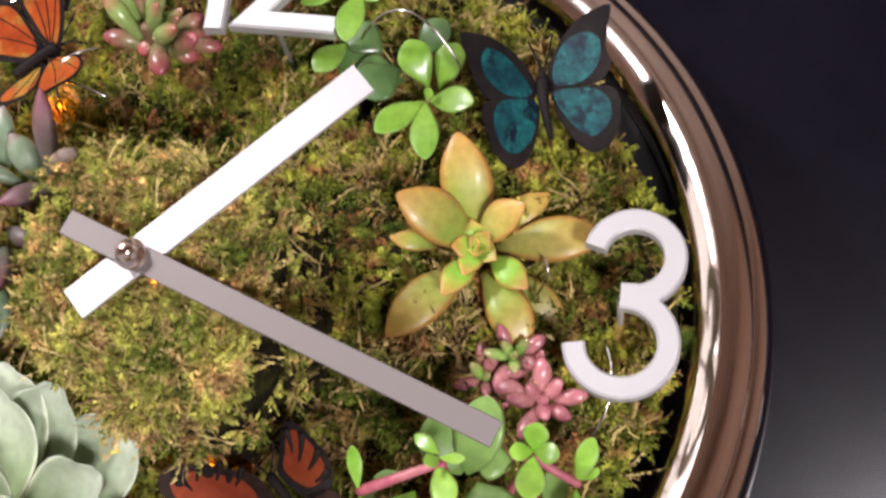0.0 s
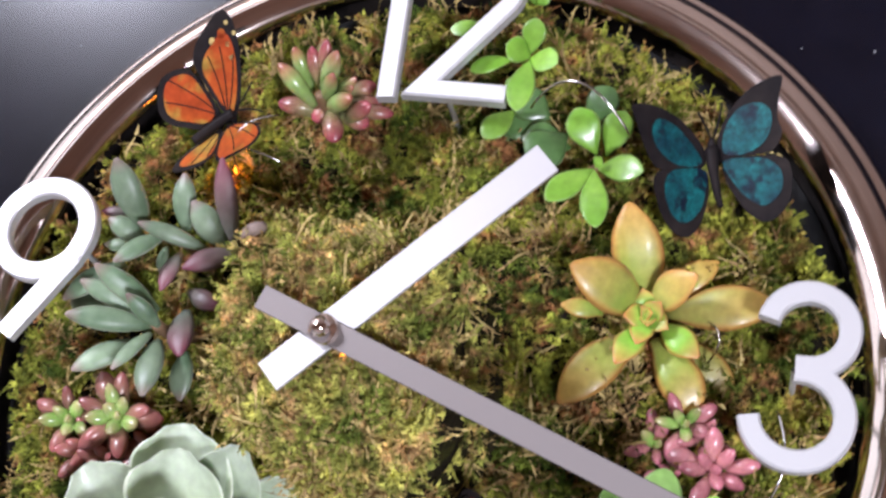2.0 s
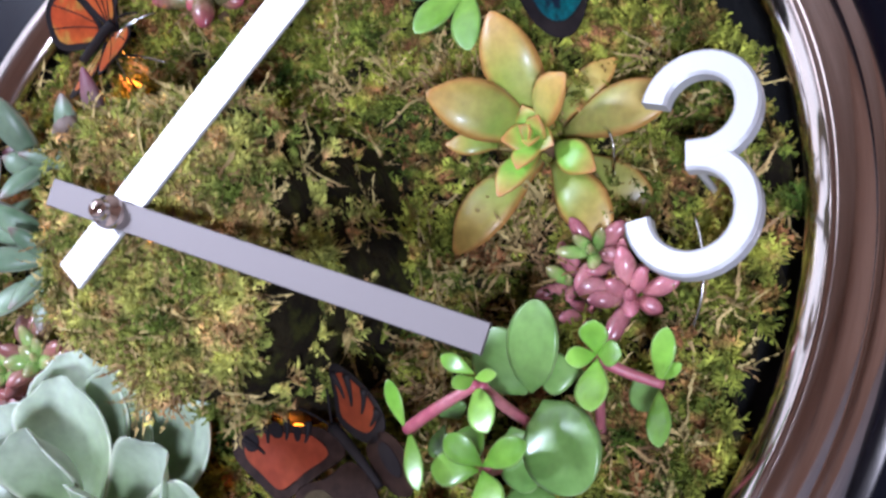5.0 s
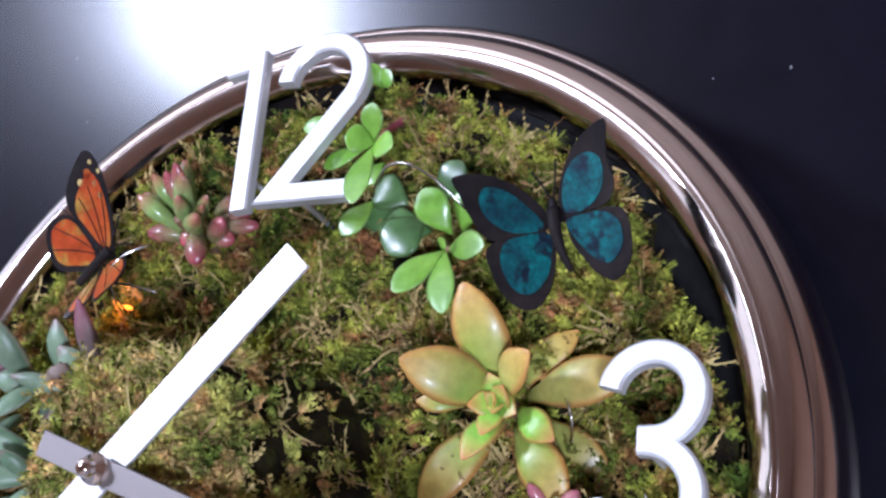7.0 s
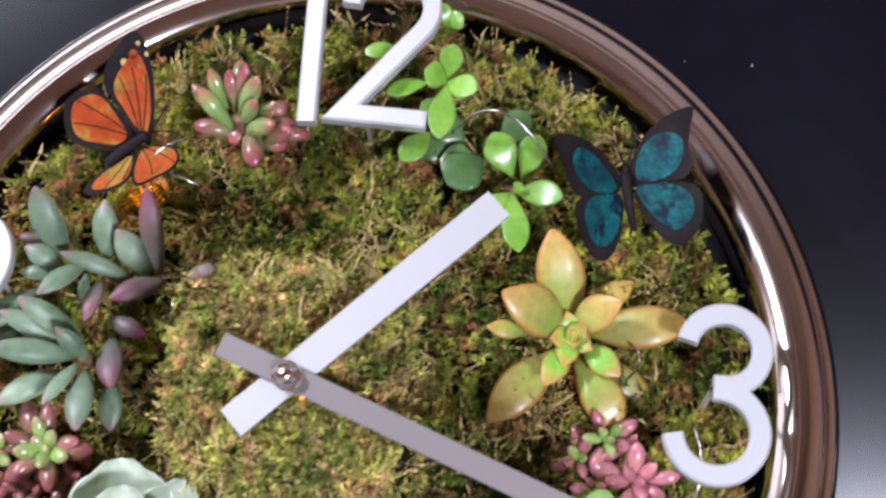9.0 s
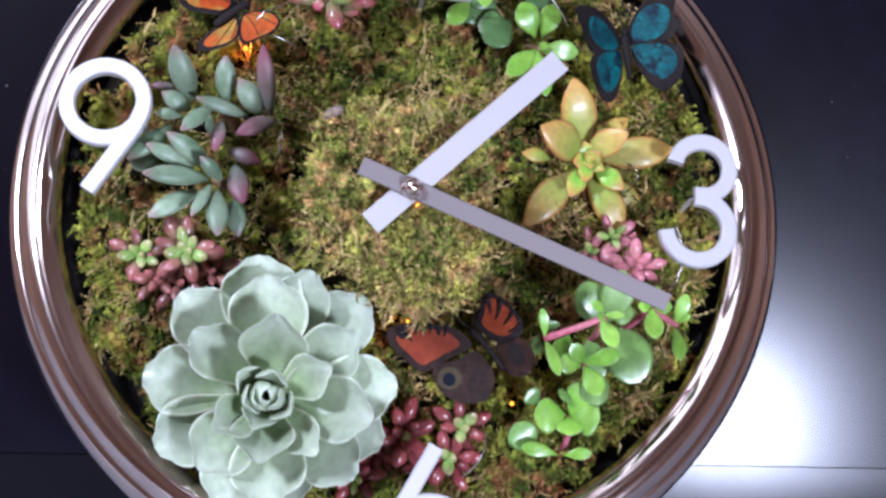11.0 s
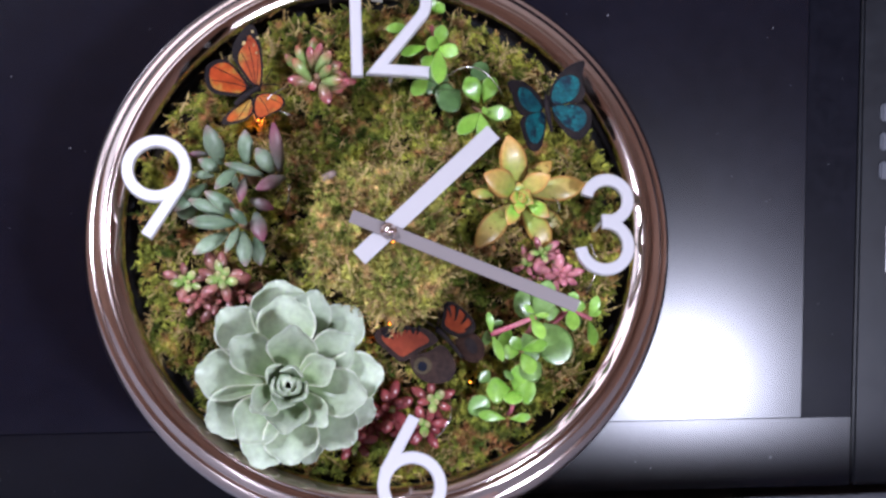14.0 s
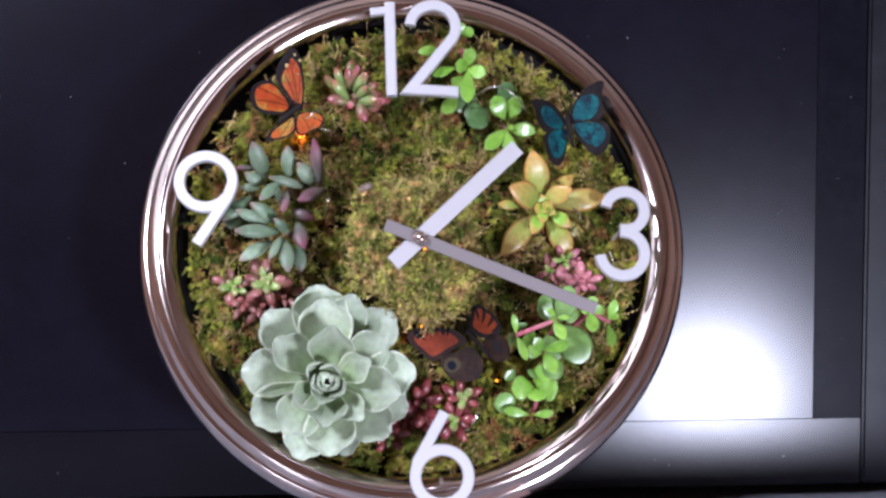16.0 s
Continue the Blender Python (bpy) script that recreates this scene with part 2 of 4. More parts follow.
def lathe(profile, centre=(0, 0), n=128, closed=False):
    """A profile of (radius, y) turned about the y axis through centre (x, z)."""
    verts, faces = [], []
    for r, y in profile:
        for k in range(n):
            a = 2 * math.pi * k / n
            verts.append((centre[0] + r * math.cos(a), y, centre[1] + r * math.sin(a)))
    rings = len(profile)
    for i in range(rings if closed else rings - 1):
        for k in range(n):
            a, b = i * n, (i + 1) % rings * n
            faces.append((a + k, a + (k + 1) % n, b + (k + 1) % n, b + k))
    return verts, faces, None, False


def stroke(path, width, front, depth, bevel=0.0007, closed=False):
    """A flat bar of that width along a path of (x, z), its front face at y = front."""
    h = width / 2
    section = [(-h, front + depth), (-h, front + bevel), (-h + bevel, front), (h - bevel, front), (h, front + bevel), (h, front + depth)]
    verts, faces, count = [], [], len(path)
    for i, p in enumerate(path):
        before = path[i - 1] if i or closed else None
        after = path[(i + 1) % count] if i < count - 1 or closed else None
        d1 = (Vector(p) - Vector(before)).normalized() if before is not None else None
        d2 = (Vector(after) - Vector(p)).normalized() if after is not None else None
        d1, d2 = d1 or d2, d2 or d1
        d = (d1 + d2).normalized()
        side = Vector((-d.y, d.x)) / max(0.38, d.dot(d1))
        verts += [(p[0] + side.x * s, y, p[1] + side.y * s) for s, y in section]
    m = len(section)
    for i in range(count if closed else count - 1):
        a, b = i * m, (i + 1) % count * m
        faces += [(a + k, a + (k + 1) % m, b + (k + 1) % m, b + k) for k in range(m)]
    if not closed:
        faces += [tuple(range(m)), tuple(range((count - 1) * m, count * m))]
    return verts, faces, None, True


def arc(cx, cz, r, a, b, n=24):
    return [(cx + r * math.cos(radians(a + (b - a) * i / n)), cz + r * math.sin(radians(a + (b - a) * i / n))) for i in range(n + 1)]


def block(lo, hi, bevel=0.001):
    """A box with bevelled edges."""
    bm = bmesh.new()
    bmesh.ops.create_cube(bm, size=1)
    for v in bm.verts:
        v.co = [lo[i] + (v.co[i] + 0.5) * (hi[i] - lo[i]) for i in range(3)]
    if bevel:
        bmesh.ops.bevel(bm, geom=bm.edges[:], offset=bevel, segments=2, affect="EDGES")
    bm.verts.index_update()
    out = [v.co.copy() for v in bm.verts], [tuple(v.index for v in f.verts) for f in bm.faces], None, True
    bm.free()
    return out


def tube(points, radius, n=8, taper=1.0):
    """A round bar through points."""
    pts = [Vector(p) for p in points]
    verts, faces = [], []
    for i, p in enumerate(pts):
        d = (pts[min(i + 1, len(pts) - 1)] - pts[max(i - 1, 0)]).normalized()
        u = d.cross(Vector((0.3, 0.2, 0.93))).normalized()
        v = d.cross(u)
        r = radius * (1 + (taper - 1) * i / (len(pts) - 1))
        verts += [p + r * (math.cos(2 * math.pi * k / n) * u + math.sin(2 * math.pi * k / n) * v) for k in range(n)]
    for i in range(len(pts) - 1):
        faces += [(i * n + k, i * n + (k + 1) % n, (i + 1) * n + (k + 1) % n, (i + 1) * n + k) for k in range(n)]
    faces += [tuple(range(n)), tuple(range((len(pts) - 1) * n, len(pts) * n))]
    return verts, faces


def bend(a, b, c, n=14):
    """A smooth curve from a through b to c."""
    a, b, c = Vector(a), Vector(b), Vector(c)
    m = 2 * b - (a + c) / 2
    return [a * (1 - t) ** 2 + m * 2 * t * (1 - t) + c * t * t for t in (i / n for i in range(n + 1))]


def width_at(kind, u):
    if kind == "round":
        return max(0.0, math.sin(math.pi * u ** 1.55)) ** 0.62 if 0 < u < 1 else 0.0
    if kind == "disc":
        return max(0.0, math.sin(math.pi * u ** 1.15)) ** 0.5 if 0 < u < 1 else 0.0
    if kind == "bean":
        return max(0.0, 1 - abs(2 * u - 1) ** 2.8) ** 0.5
    if kind == "spoon":
        if u < 0.66:
            s = u / 0.66
            return 0.38 + 0.62 * s * s * (3 - 2 * s)
        return max(0.0, 1 - ((u - 0.66) / 0.34) ** 3.0) ** 0.52
    if kind == "oval":
        return max(0.34 * (1 - u), max(0.0, math.sin(math.pi * u ** 1.12)) ** 0.56) if u < 1 else 0.0
    if kind == "petal":
        return max(0.26 * (1 - u), max(0.0, math.sin(math.pi * u ** 1.3)) ** 0.62) if u < 1 else 0.0
    if kind == "club":
        return (0.45 + 0.55 * min(1, u / 0.6)) * max(0.0, 1 - max(0, (u - 0.55) / 0.45) ** 2.4) ** 0.6
    return (0.30 * (1 - u) + max(0.0, math.sin(math.pi * u ** 0.92)) ** 0.49 * (0.95 + 0.05 * u)) * max(0.0, 1 - u ** 9) ** 0.6


def leaf(base, tip, width, thick, kind, bow=0.05, cup=0.25, point=0.0, facing=(0, -1, 0), nu=11, nv=10):
    """A fleshy leaf from base to tip: its outline by kind, cupped across and bowed along, with a small point at the tip."""
    base, tip, up = Vector(base), Vector(tip), Vector(facing)
    run = tip - base
    length = run.length
    a = run / length
    up = (up - a * up.dot(a)).normalized()
    side = a.cross(up)
    wob = random.uniform(-0.06, 0.06)
    verts, uvs, faces = [], [], []
    steps = [1 - (1 - i / nu) ** 1.7 for i in range(nu + 1)]
    for u in steps:
        w = width / 2 * max(width_at(kind, u), 0.05 if u < 0.5 else 0.02)
        c = base + a * length * u + up * length * (bow * math.sin(math.pi * u) - 0.0) + side * wob * length * u * (1 - u)
        if point and u > 0.97:
            c += a * point
        t = thick / 2 * max(width_at("bean" if kind == "bean" else "lance", u * 0.94 + 0.03), 0.08)
        for k in range(nv):
            q = 2 * math.pi * k / nv
            x, y = math.cos(q), math.sin(q)
            verts.append(c + side * w * x + up * (t * y + cup * w * x * x))
            uvs.append((u, max(abs(x), min(1, u / 0.985) ** 14)))
    for i in range(nu):
        faces += [(i * nv + k, i * nv + (k + 1) % nv, (i + 1) * nv + (k + 1) % nv, (i + 1) * nv + k) for k in range(nv)]
    faces += [tuple(range(nv)), tuple(range(nu * nv, (nu + 1) * nv))]
    return verts, faces, uvs


def milli(*v):
    return tuple(x / 1000 for x in v)

# ---- the kitchen round the clock ----
def wall(name, lo, hi, material):
    ob = new(name, mesh(name, *block(lo, hi, 0)[:2], material, False))
    return tagged(ob, kind="structure")


wall("wall_north", (-1.9, 0.52, -1.0), (1.9, 0.62, 1.5), PLASTER)
wall("wall_south", (-1.9, -3.0, -1.0), (1.9, -2.9, 1.5), WALL)
wall("wall_west", (-2.0, -3.0, -1.0), (-1.9, 0.62, 1.5), WALL)
wall("wall_east", (1.9, -3.0, -1.0), (2.0, 0.62, 1.5), WALL)
wall("ceiling", (-2.0, -3.0, 1.5), (2.0, 0.62, 1.6), PLASTER)
wall("floor", (-2.0, -3.0, -1.1), (2.0, 0.62, -1.0), PLASTER)
COUNTER_Z = -0.180
counter = thing("counter", (0, 0.25, COUNTER_Z - 0.04), "grey laminate kitchen counter under the clock and oven", "counter", lean=False)
part("worktop", block((-1.2, -0.14, COUNTER_Z - 0.04), (1.2, 0.52, COUNTER_Z), 0.003), COUNTER, counter)
part("cupboard_body", block((-1.2, -0.11, -1.0), (1.2, 0.52, COUNTER_Z - 0.04), 0.003), WALL, counter)

oven = thing("microwave_oven", (0, 0.3, COUNTER_Z), "black glass-fronted microwave oven behind the clock", "oven", lean=False)
FRONT = 0.108
part("body", block((-0.40, FRONT + 0.022, -0.172), (0.43, 0.50, 0.34), 0.003), PANEL_DARK, oven)
part("foot", block((-0.38, 0.16, COUNTER_Z), (-0.34, 0.20, -0.172), 0.001), PANEL_DARK, oven)
part("foot", block((0.36, 0.16, COUNTER_Z), (0.40, 0.20, -0.172), 0.001), PANEL_DARK, oven)
door = part("door", block((-0.40, FRONT + 0.002, -0.1700), (0.3003, FRONT + 0.021, 0.335), 0.002), PANEL_DARK, oven, "black glass door with a smoked window")
for lo, hi in (((-0.399, -0.1695), (0.2998, -0.1256)), ((-0.399, 0.262), (0.2998, 0.334)), ((-0.399, -0.1254), (-0.331, 0.2618)), ((0.2676, -0.1254), (0.2998, 0.2618))):
    part("door_border", block((lo[0], FRONT, lo[1]), (hi[0], FRONT + 0.0019, hi[1]), 0.0002), TRIM_BLACK if lo[0] > 0 else GLASS_BLACK, door)
part("window_pane", block((-0.3308, FRONT + 0.0004, -0.1252), (0.2674, FRONT + 0.0019, 0.2616), 0.0002), GLASS_GREY, door, "smoked grey window pane")
panel = part("control_panel", block((0.3018, FRONT + 0.001, -0.1700), (0.428, FRONT + 0.021, 0.335), 0.002), PANEL_DARK, oven)
for col in range(3):
    for z in (0.066, 0.048, 0.030):
        x = 0.3145 + 0.034 * col
        part("button", block((x, FRONT - 0.0015, z - 0.0055), (x + 0.026, FRONT + 0.002, z + 0.0055), 0.0012), BUTTON, panel)
part("sticker", block((0.3205, FRONT + 0.0004, -0.034), (0.338, FRONT + 0.0012, -0.005), 0.0001), PAPER, panel, "blank white paper sticker")
rng = random.Random(5)
specks_v, specks_f = [], []
for i in range(150):
    x, z, r = rng.uniform(-0.38, 0.30), rng.uniform(-0.165, 0.3), rng.choice((0.0002, 0.0003, 0.0003, 0.0004, 0.0006)) * rng.uniform(0.7, 1.2)
    s = len(specks_v)
    for k in range(6):
        a, q = math.pi * k / 3, r * rng.uniform(0.6, 1.3)
        specks_v.append((x + q * math.cos(a), FRONT - 0.0001, z + q * math.sin(a)))
    specks_f.append(tuple(range(s, s + 6)))
dust = part("dust", (specks_v, specks_f), SPECK, door, "pale dust specks on the glass", False)
dust["kind"] = "stuff"

# ---- the clock ----
cradle = thing("clock_stand", (0, 0.03, COUNTER_Z), "beige wooden cradle foot under the clock", "stand", lean=False)
top, cols = [], 40
for i in range(cols + 1):
    x = -0.066 + 0.137 * i / cols
    edge = min(x + 0.066, 0.071 - x)
    z = -0.1475 - (0.006 - math.sqrt(max(0, 0.006 ** 2 - max(0, 0.006 - edge) ** 2)))
    top.append((x, min(z, -math.sqrt(max(0, 0.1640 ** 2 - x * x)) * 0.989 - 0.0095)))
verts, faces = [], []
for x, z in top:
    verts += [(x, -0.034, z), (x, 0.030, z), (x, 0.030, COUNTER_Z), (x, -0.034, COUNTER_Z)]
for i in range(cols):
    faces += [(4 * i + k, 4 * i + (k + 1) % 4, 4 * i + 4 + (k + 1) % 4, 4 * i + 4 + k) for k in range(4)]
faces += [(0, 1, 2, 3), tuple(4 * cols + k for k in range(4))]
part("foot", (verts, faces), BEIGE, cradle, smooth=False)

clock = thing("wall_clock", (0, 0.05, -0.16), "round chrome-rimmed clock planted with moss and succulents", "clock")
clock.matrix_world = LEAN @ TILT @ Matrix.Translation((0, 0.05, -0.16))


def untilted(shape):
    """A shape that stays out of the dial's tilt."""
    back = TILT.inverted()
    return [back @ Vector(v) for v in shape[0]], *shape[1:]



def moulding(a, b, c, n=12):
    """A rounded run of the rim's profile from a to c, drawn towards b."""
    return [tuple(a[i] * (1 - t) ** 2 + 2 * b[i] * t * (1 - t) + c[i] * t * t for i in (0, 1)) for t in (k / n for k in range(n + 1))]


RIM = [(0.1362, 0.046), (0.1366, 0.0210)] + moulding((0.1366, 0.0205), (0.1372, 0.0175), (0.1400, 0.0160), 6) + [(0.1440, 0.0134), (0.1448, 0.0134), (0.1452, 0.0142)]
RIM += moulding((0.1455, 0.0141), (0.1502, 0.0138), (0.1537, 0.0186)) + [(0.1539, 0.0194)]
RIM += moulding((0.1543, 0.0193), (0.1592, 0.0202), (0.1604, 0.0300)) + [(0.1608, 0.0370), (0.1606, 0.0420), (0.1590, 0.0470), (0.150, 0.0500)]
RIM_AT = (0, 0.0078)
part("rim", lathe(RIM, RIM_AT, n=192), CHROME, clock, "stepped polished chrome rim")
part("pan", lathe([(0.150, 0.0510), (0.0005, 0.0520)], RIM_AT, n=64), LINER, clock)
part("liner", lathe([(0.1364, 0.030), (0.132, 0.0375), (0.0005, 0.038)], RIM_AT, n=64), LINER, clock, "black planting tray")

W, FACE = 0.0063, -0.0064
nine = part("numeral", stroke(arc(-0.1181, 0.0364, 0.0149, 0, 360, 40)[:-1], W, FACE, 0.004, closed=True), NUMERAL, clock, "silver numeral nine")
part("tail", stroke([(-0.1034, 0.0345), (-0.1060, 0.0268), (-0.1227, 0.0004)], W, FACE + 0.00005, 0.0039), NUMERAL, nine)
six = part("numeral", stroke(arc(0.0114, -0.1304, 0.0145, 0, 360, 40)[:-1], W, FACE, 0.004, closed=True), NUMERAL, clock, "silver numeral six")
part("tail", stroke([(-0.0029, -0.1284), (-0.0016, -0.1220), (0.0134, -0.0955)], W, FACE + 0.00005, 0.0039), NUMERAL, six)
three = part("numeral", stroke(arc(0.1195, 0.0177, 0.0112, 168, -82) + [(0.1160, 0.0067)], W, FACE, 0.004), NUMERAL, clock, "silver numeral three")
part("lower_bowl", stroke([(0.1160, 0.0056)] + arc(0.1168, -0.0073, 0.0128, 85, -176), W, FACE + 0.00005, 0.0039), NUMERAL, three)
one = part("numeral", stroke([(-0.0127, 0.0870), (-0.0132, 0.1444)], W, FACE, 0.0042), NUMERAL, clock, "silver numeral twelve")
part("flag", stroke([(-0.0246, 0.1386), (-0.0130, 0.1400)], 0.0046, FACE + 0.00005, 0.0041), NUMERAL, one)
part("digit", stroke(arc(0.0120, 0.1295, 0.0134, 176, -35, 26) + [(-0.0018, 0.0910), (0.0258, 0.0892)], W, FACE, 0.0042), NUMERAL, one)
for x, z in ((-0.1035, 0.0300), (0.0118, -0.1160), (0.1160, 0.0060), (-0.0128, 0.1000), (0.0060, 0.0905)):
    part("standoff", lathe([(0.0009, FACE + 0.003), (0.0009, 0.036)], (x, z), 8), NUMERAL, clock)
HUB = (-0.0008, -0.0019)
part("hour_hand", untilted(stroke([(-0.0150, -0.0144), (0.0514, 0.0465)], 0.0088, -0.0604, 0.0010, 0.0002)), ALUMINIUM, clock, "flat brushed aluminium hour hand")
part("minute_hand", untilted(stroke([(-0.0188, 0.0057), (0.0908, -0.0395)], 0.0066, -0.0632, 0.0010, 0.0002)), ALUMINIUM_SHADED, clock, "flat brushed aluminium minute hand")
hub = part("hub", untilted(lathe([(0.0001, -0.0690), (0.0014, -0.0689), (0.0022, -0.0680), (0.0024, -0.0668), (0.0024, -0.0655), (0.0036, -0.0650), (0.0040, -0.0640), (0.0040, -0.0632)], HUB, 24)), CHROME, clock, "polished chrome hand nut")
part("shaft", untilted(lathe([(0.0030, -0.0634), (0.0030, -0.040)], HUB, 20)), ALUMINIUM, hub)


# ---- moss ----
def ripple(x, z, f, s):
    return (np.sin(x * f + s) * np.cos(z * f * 1.13 + 2.1 * s) + np.sin((x + z) * f * 0.71 + 4.2 * s) * np.cos((x - z) * f * 0.83 - s)) / 2


def tufts(x, z):
    return ripple(x, z, 330, 11) + 0.8 * ripple(x, z, 710, 12) + 0.6 * ripple(x, z, 1300, 13)


def moss_height(x, z):
    """The y of the moss surface: a bed, and the mound under the hub."""
    floor = 0.0215 + 0.11 * z + 0.0030 * ripple(x, z, 110, 1) - 0.0036 * tufts(x, z)
    for cx, cz, r in ((0.046, 0.070, 0.020), (-0.076, 0.082, 0.020), (0.088, 0.072, 0.018), (0.030, -0.060, 0.016)):
        floor = floor + 0.006 * np.exp(-((x - cx) ** 2 + (z - cz) ** 2) / r ** 2)
    far = np.hypot(x, z - 0.001)
    floor = floor + 0.008 * np.clip((far - 0.118) / 0.016, 0, 1) ** 2
    dx, dz = (x + 0.004) / np.where(x > -0.004, 0.032, 0.0325), (z + 0.006) / np.where(z > -0.006, 0.036, 0.037)
    d = (np.abs(dx) ** 3.4 + np.abs(dz) ** 3.4) ** (1 / 3.4) + 0.05 * ripple(x, z, 90, 5)
    reach = np.where(x > 0, 0.30, 0.19) - 0.12 * np.clip(-dz, 0, 1)
    s = np.clip((d - 0.92) / (0.8 * reach), 0, 1)
    rise = (1 - s * s * (3 - 2 * s)) * np.clip((np.hypot(x + 0.0504, z + 0.0745) - 0.047) / 0.010, 0, 1)
    crown = -0.0475 + 0.006 * np.clip(d, 0, 1) ** 2 + 0.0022 * ripple(x, z, 150, 7) - 0.0028 * tufts(x, z)
    return floor * (1 - rise) + crown * rise, rise


def moss_reach(a):
    return 0.1300 + 0.0022 * np.sin(9 * a + 1) + 0.0016 * np.sin(23 * a) + 0.0012 * np.sin(41 * a + 2)


def bed(name, keep, material, label, seed, count, many, grow=1.0, fringe=1.0):
    """A piece of moss: a sheet of ground below and thousands of small feathery sprigs on it."""
    g = np.random.default_rng(seed)
    # sprig: a thin stem with pairs of tapering leaflets
    tv, tf = [], []
    joints = 6
    for i in range(joints):
        u = i / (joints - 1)
        x, y, sway = u, 0.34 * u * u, 0.13 * math.sin(4.2 * u)
        w = 0.042 * (1 - 0.7 * u)
        tv += [(x, sway - w, y), (x, sway + w, y)]
        if i:
            b = 2 * i
            tf.append((b - 2, b - 1, b + 1, b))
    for i in range(1, joints):
        u = i / (joints - 1)
        x, y, sway = u, 0.34 * u * u, 0.13 * math.sin(4.2 * u)
        size = 0.46 * fringe * (1 - 0.55 * u)
        for sgn in (-1, 1):
            b = len(tv)
            k = 1 + 0.25 * sgn * (i % 2)
            tv += [(x - 0.05, sway, y), (x + 0.05, sway, y + 0.01), (x + 0.85 * size, sway + sgn * size * 0.85 * k, y + 0.30 * size), (x + 0.22 * size, sway + sgn * size * 0.62 * k, y + 0.16 * size)]
            tf.append((b, b + 1, b + 2, b + 3))
    b = len(tv)
    tv += [(0.97, -0.16, 0.31), (0.97, -0.08, 0.31), (1.2, -0.16, 0.48)]
    tv = np.array(tv)
    xs, zs = g.uniform(-0.135, 0.135, count * many), g.uniform(-0.130, 0.140, count * many)
    h, rise = moss_height(xs, zs)
    inside = (np.hypot(xs, zs - 0.001) < moss_reach(np.arctan2(zs - 0.001, xs))) & keep(rise)
    inside &= (np.hypot(xs + 0.0504, zs + 0.0745) > 0.053) | (rise < 0.02)
    clump = tufts(xs, zs)
    inside &= clump + g.uniform(-0.3, 0.3, count * many) > 0.02
    xs, zs, h = xs[inside][:count], zs[inside][:count], h[inside][:count]
    n = len(xs)
    e = 0.002
    hx = (moss_height(xs + e, zs)[0] - moss_height(xs - e, zs)[0]) / (2 * e)
    hz = (moss_height(xs, zs + e)[0] - moss_height(xs, zs - e)[0]) / (2 * e)
    up = np.stack([hx, -np.ones(n), hz], 1)
    up /= np.linalg.norm(up, axis=1, keepdims=True)
    # sprigs stand in little clumps and spread from their middles
    heads = np.arange(n) // 13 * 13
    xs, zs, h, up = xs[heads], zs[heads], h[heads], up[heads]
    stand = g.normal(0, 0.0015, n)[heads]
    turn = g.uniform(0, 2 * math.pi, n)
    t1 = np.stack([np.cos(turn), np.zeros(n), np.sin(turn)], 1)
    t1 -= up * (t1 * up).sum(1, keepdims=True)
    t1 /= np.linalg.norm(t1, axis=1, keepdims=True)
    lift = g.uniform(-0.15, 1.05, n)[:, None]
    ahead = t1 * np.cos(lift) + up * np.sin(lift)
    top = up * np.cos(lift) - t1 * np.sin(lift)
    side = np.cross(ahead, top)
    roll = g.uniform(-0.8, 0.8, n)[:, None]
    side, top = side * np.cos(roll) + top * np.sin(roll), top * np.cos(roll) - side * np.sin(roll)
    size = grow * (0.0022 + 0.0034 * g.uniform(0, 1, n) ** 1.5)[:, None]
    pos = np.stack([xs, h, zs], 1) + up * (stand + g.uniform(-0.0008, 0.0008, n))[:, None] + t1 * g.uniform(0, 0.0011, n)[:, None]
    curl = g.uniform(-2.6, 1.8, n)[:, None]
    v = tv[None]
    bendy = v[:, :, 2] * curl
    pts = pos[:, None] + size[:, None] * (v[:, :, :1] * ahead[:, None] + v[:, :, 1:2] * side[:, None] + bendy[:, :, None] * top[:, None])
    pts = pts + g.normal(0, 0.00022, pts.shape)
    pts = pts.reshape(-1, 3)
    pts[:, 1] = np.maximum(pts[:, 1], -0.0572)
    quads = (np.array(tf)[None] + (np.arange(n) * len(tv))[:, None, None]).reshape(-1, 4)
    tris = (np.array([[b, b + 1, b + 2]])[None] + (np.arange(n) * len(tv))[:, None, None]).reshape(-1, 3)
    base = np.array((0, 0.02, 0))
    me = bpy.data.meshes.new(name)
    me.vertices.add(len(pts))
    me.vertices.foreach_set("co", (pts - base).ravel())
    loops = np.concatenate([quads.ravel(), tris.ravel()])
    me.loops.add(len(loops))
    me.loops.foreach_set("vertex_index", loops)
    starts = np.concatenate([np.arange(len(quads)) * 4, len(quads) * 4 + np.arange(len(tris)) * 3])
    me.polygons.add(len(starts))
    me.polygons.foreach_set("loop_start", starts)
    me.polygons.foreach_set("loop_total", np.concatenate([np.full(len(quads), 4), np.full(len(tris), 3)]))
    me.update(calc_edges=True)
    me.materials.append(material)
    ob = new(name, me)
    ob.matrix_world = LEAN @ Matrix.Translation(base)
    ORIGIN[ob.name] = Vector(base)
    return tagged(ob, label, "moss", kind="stuff")


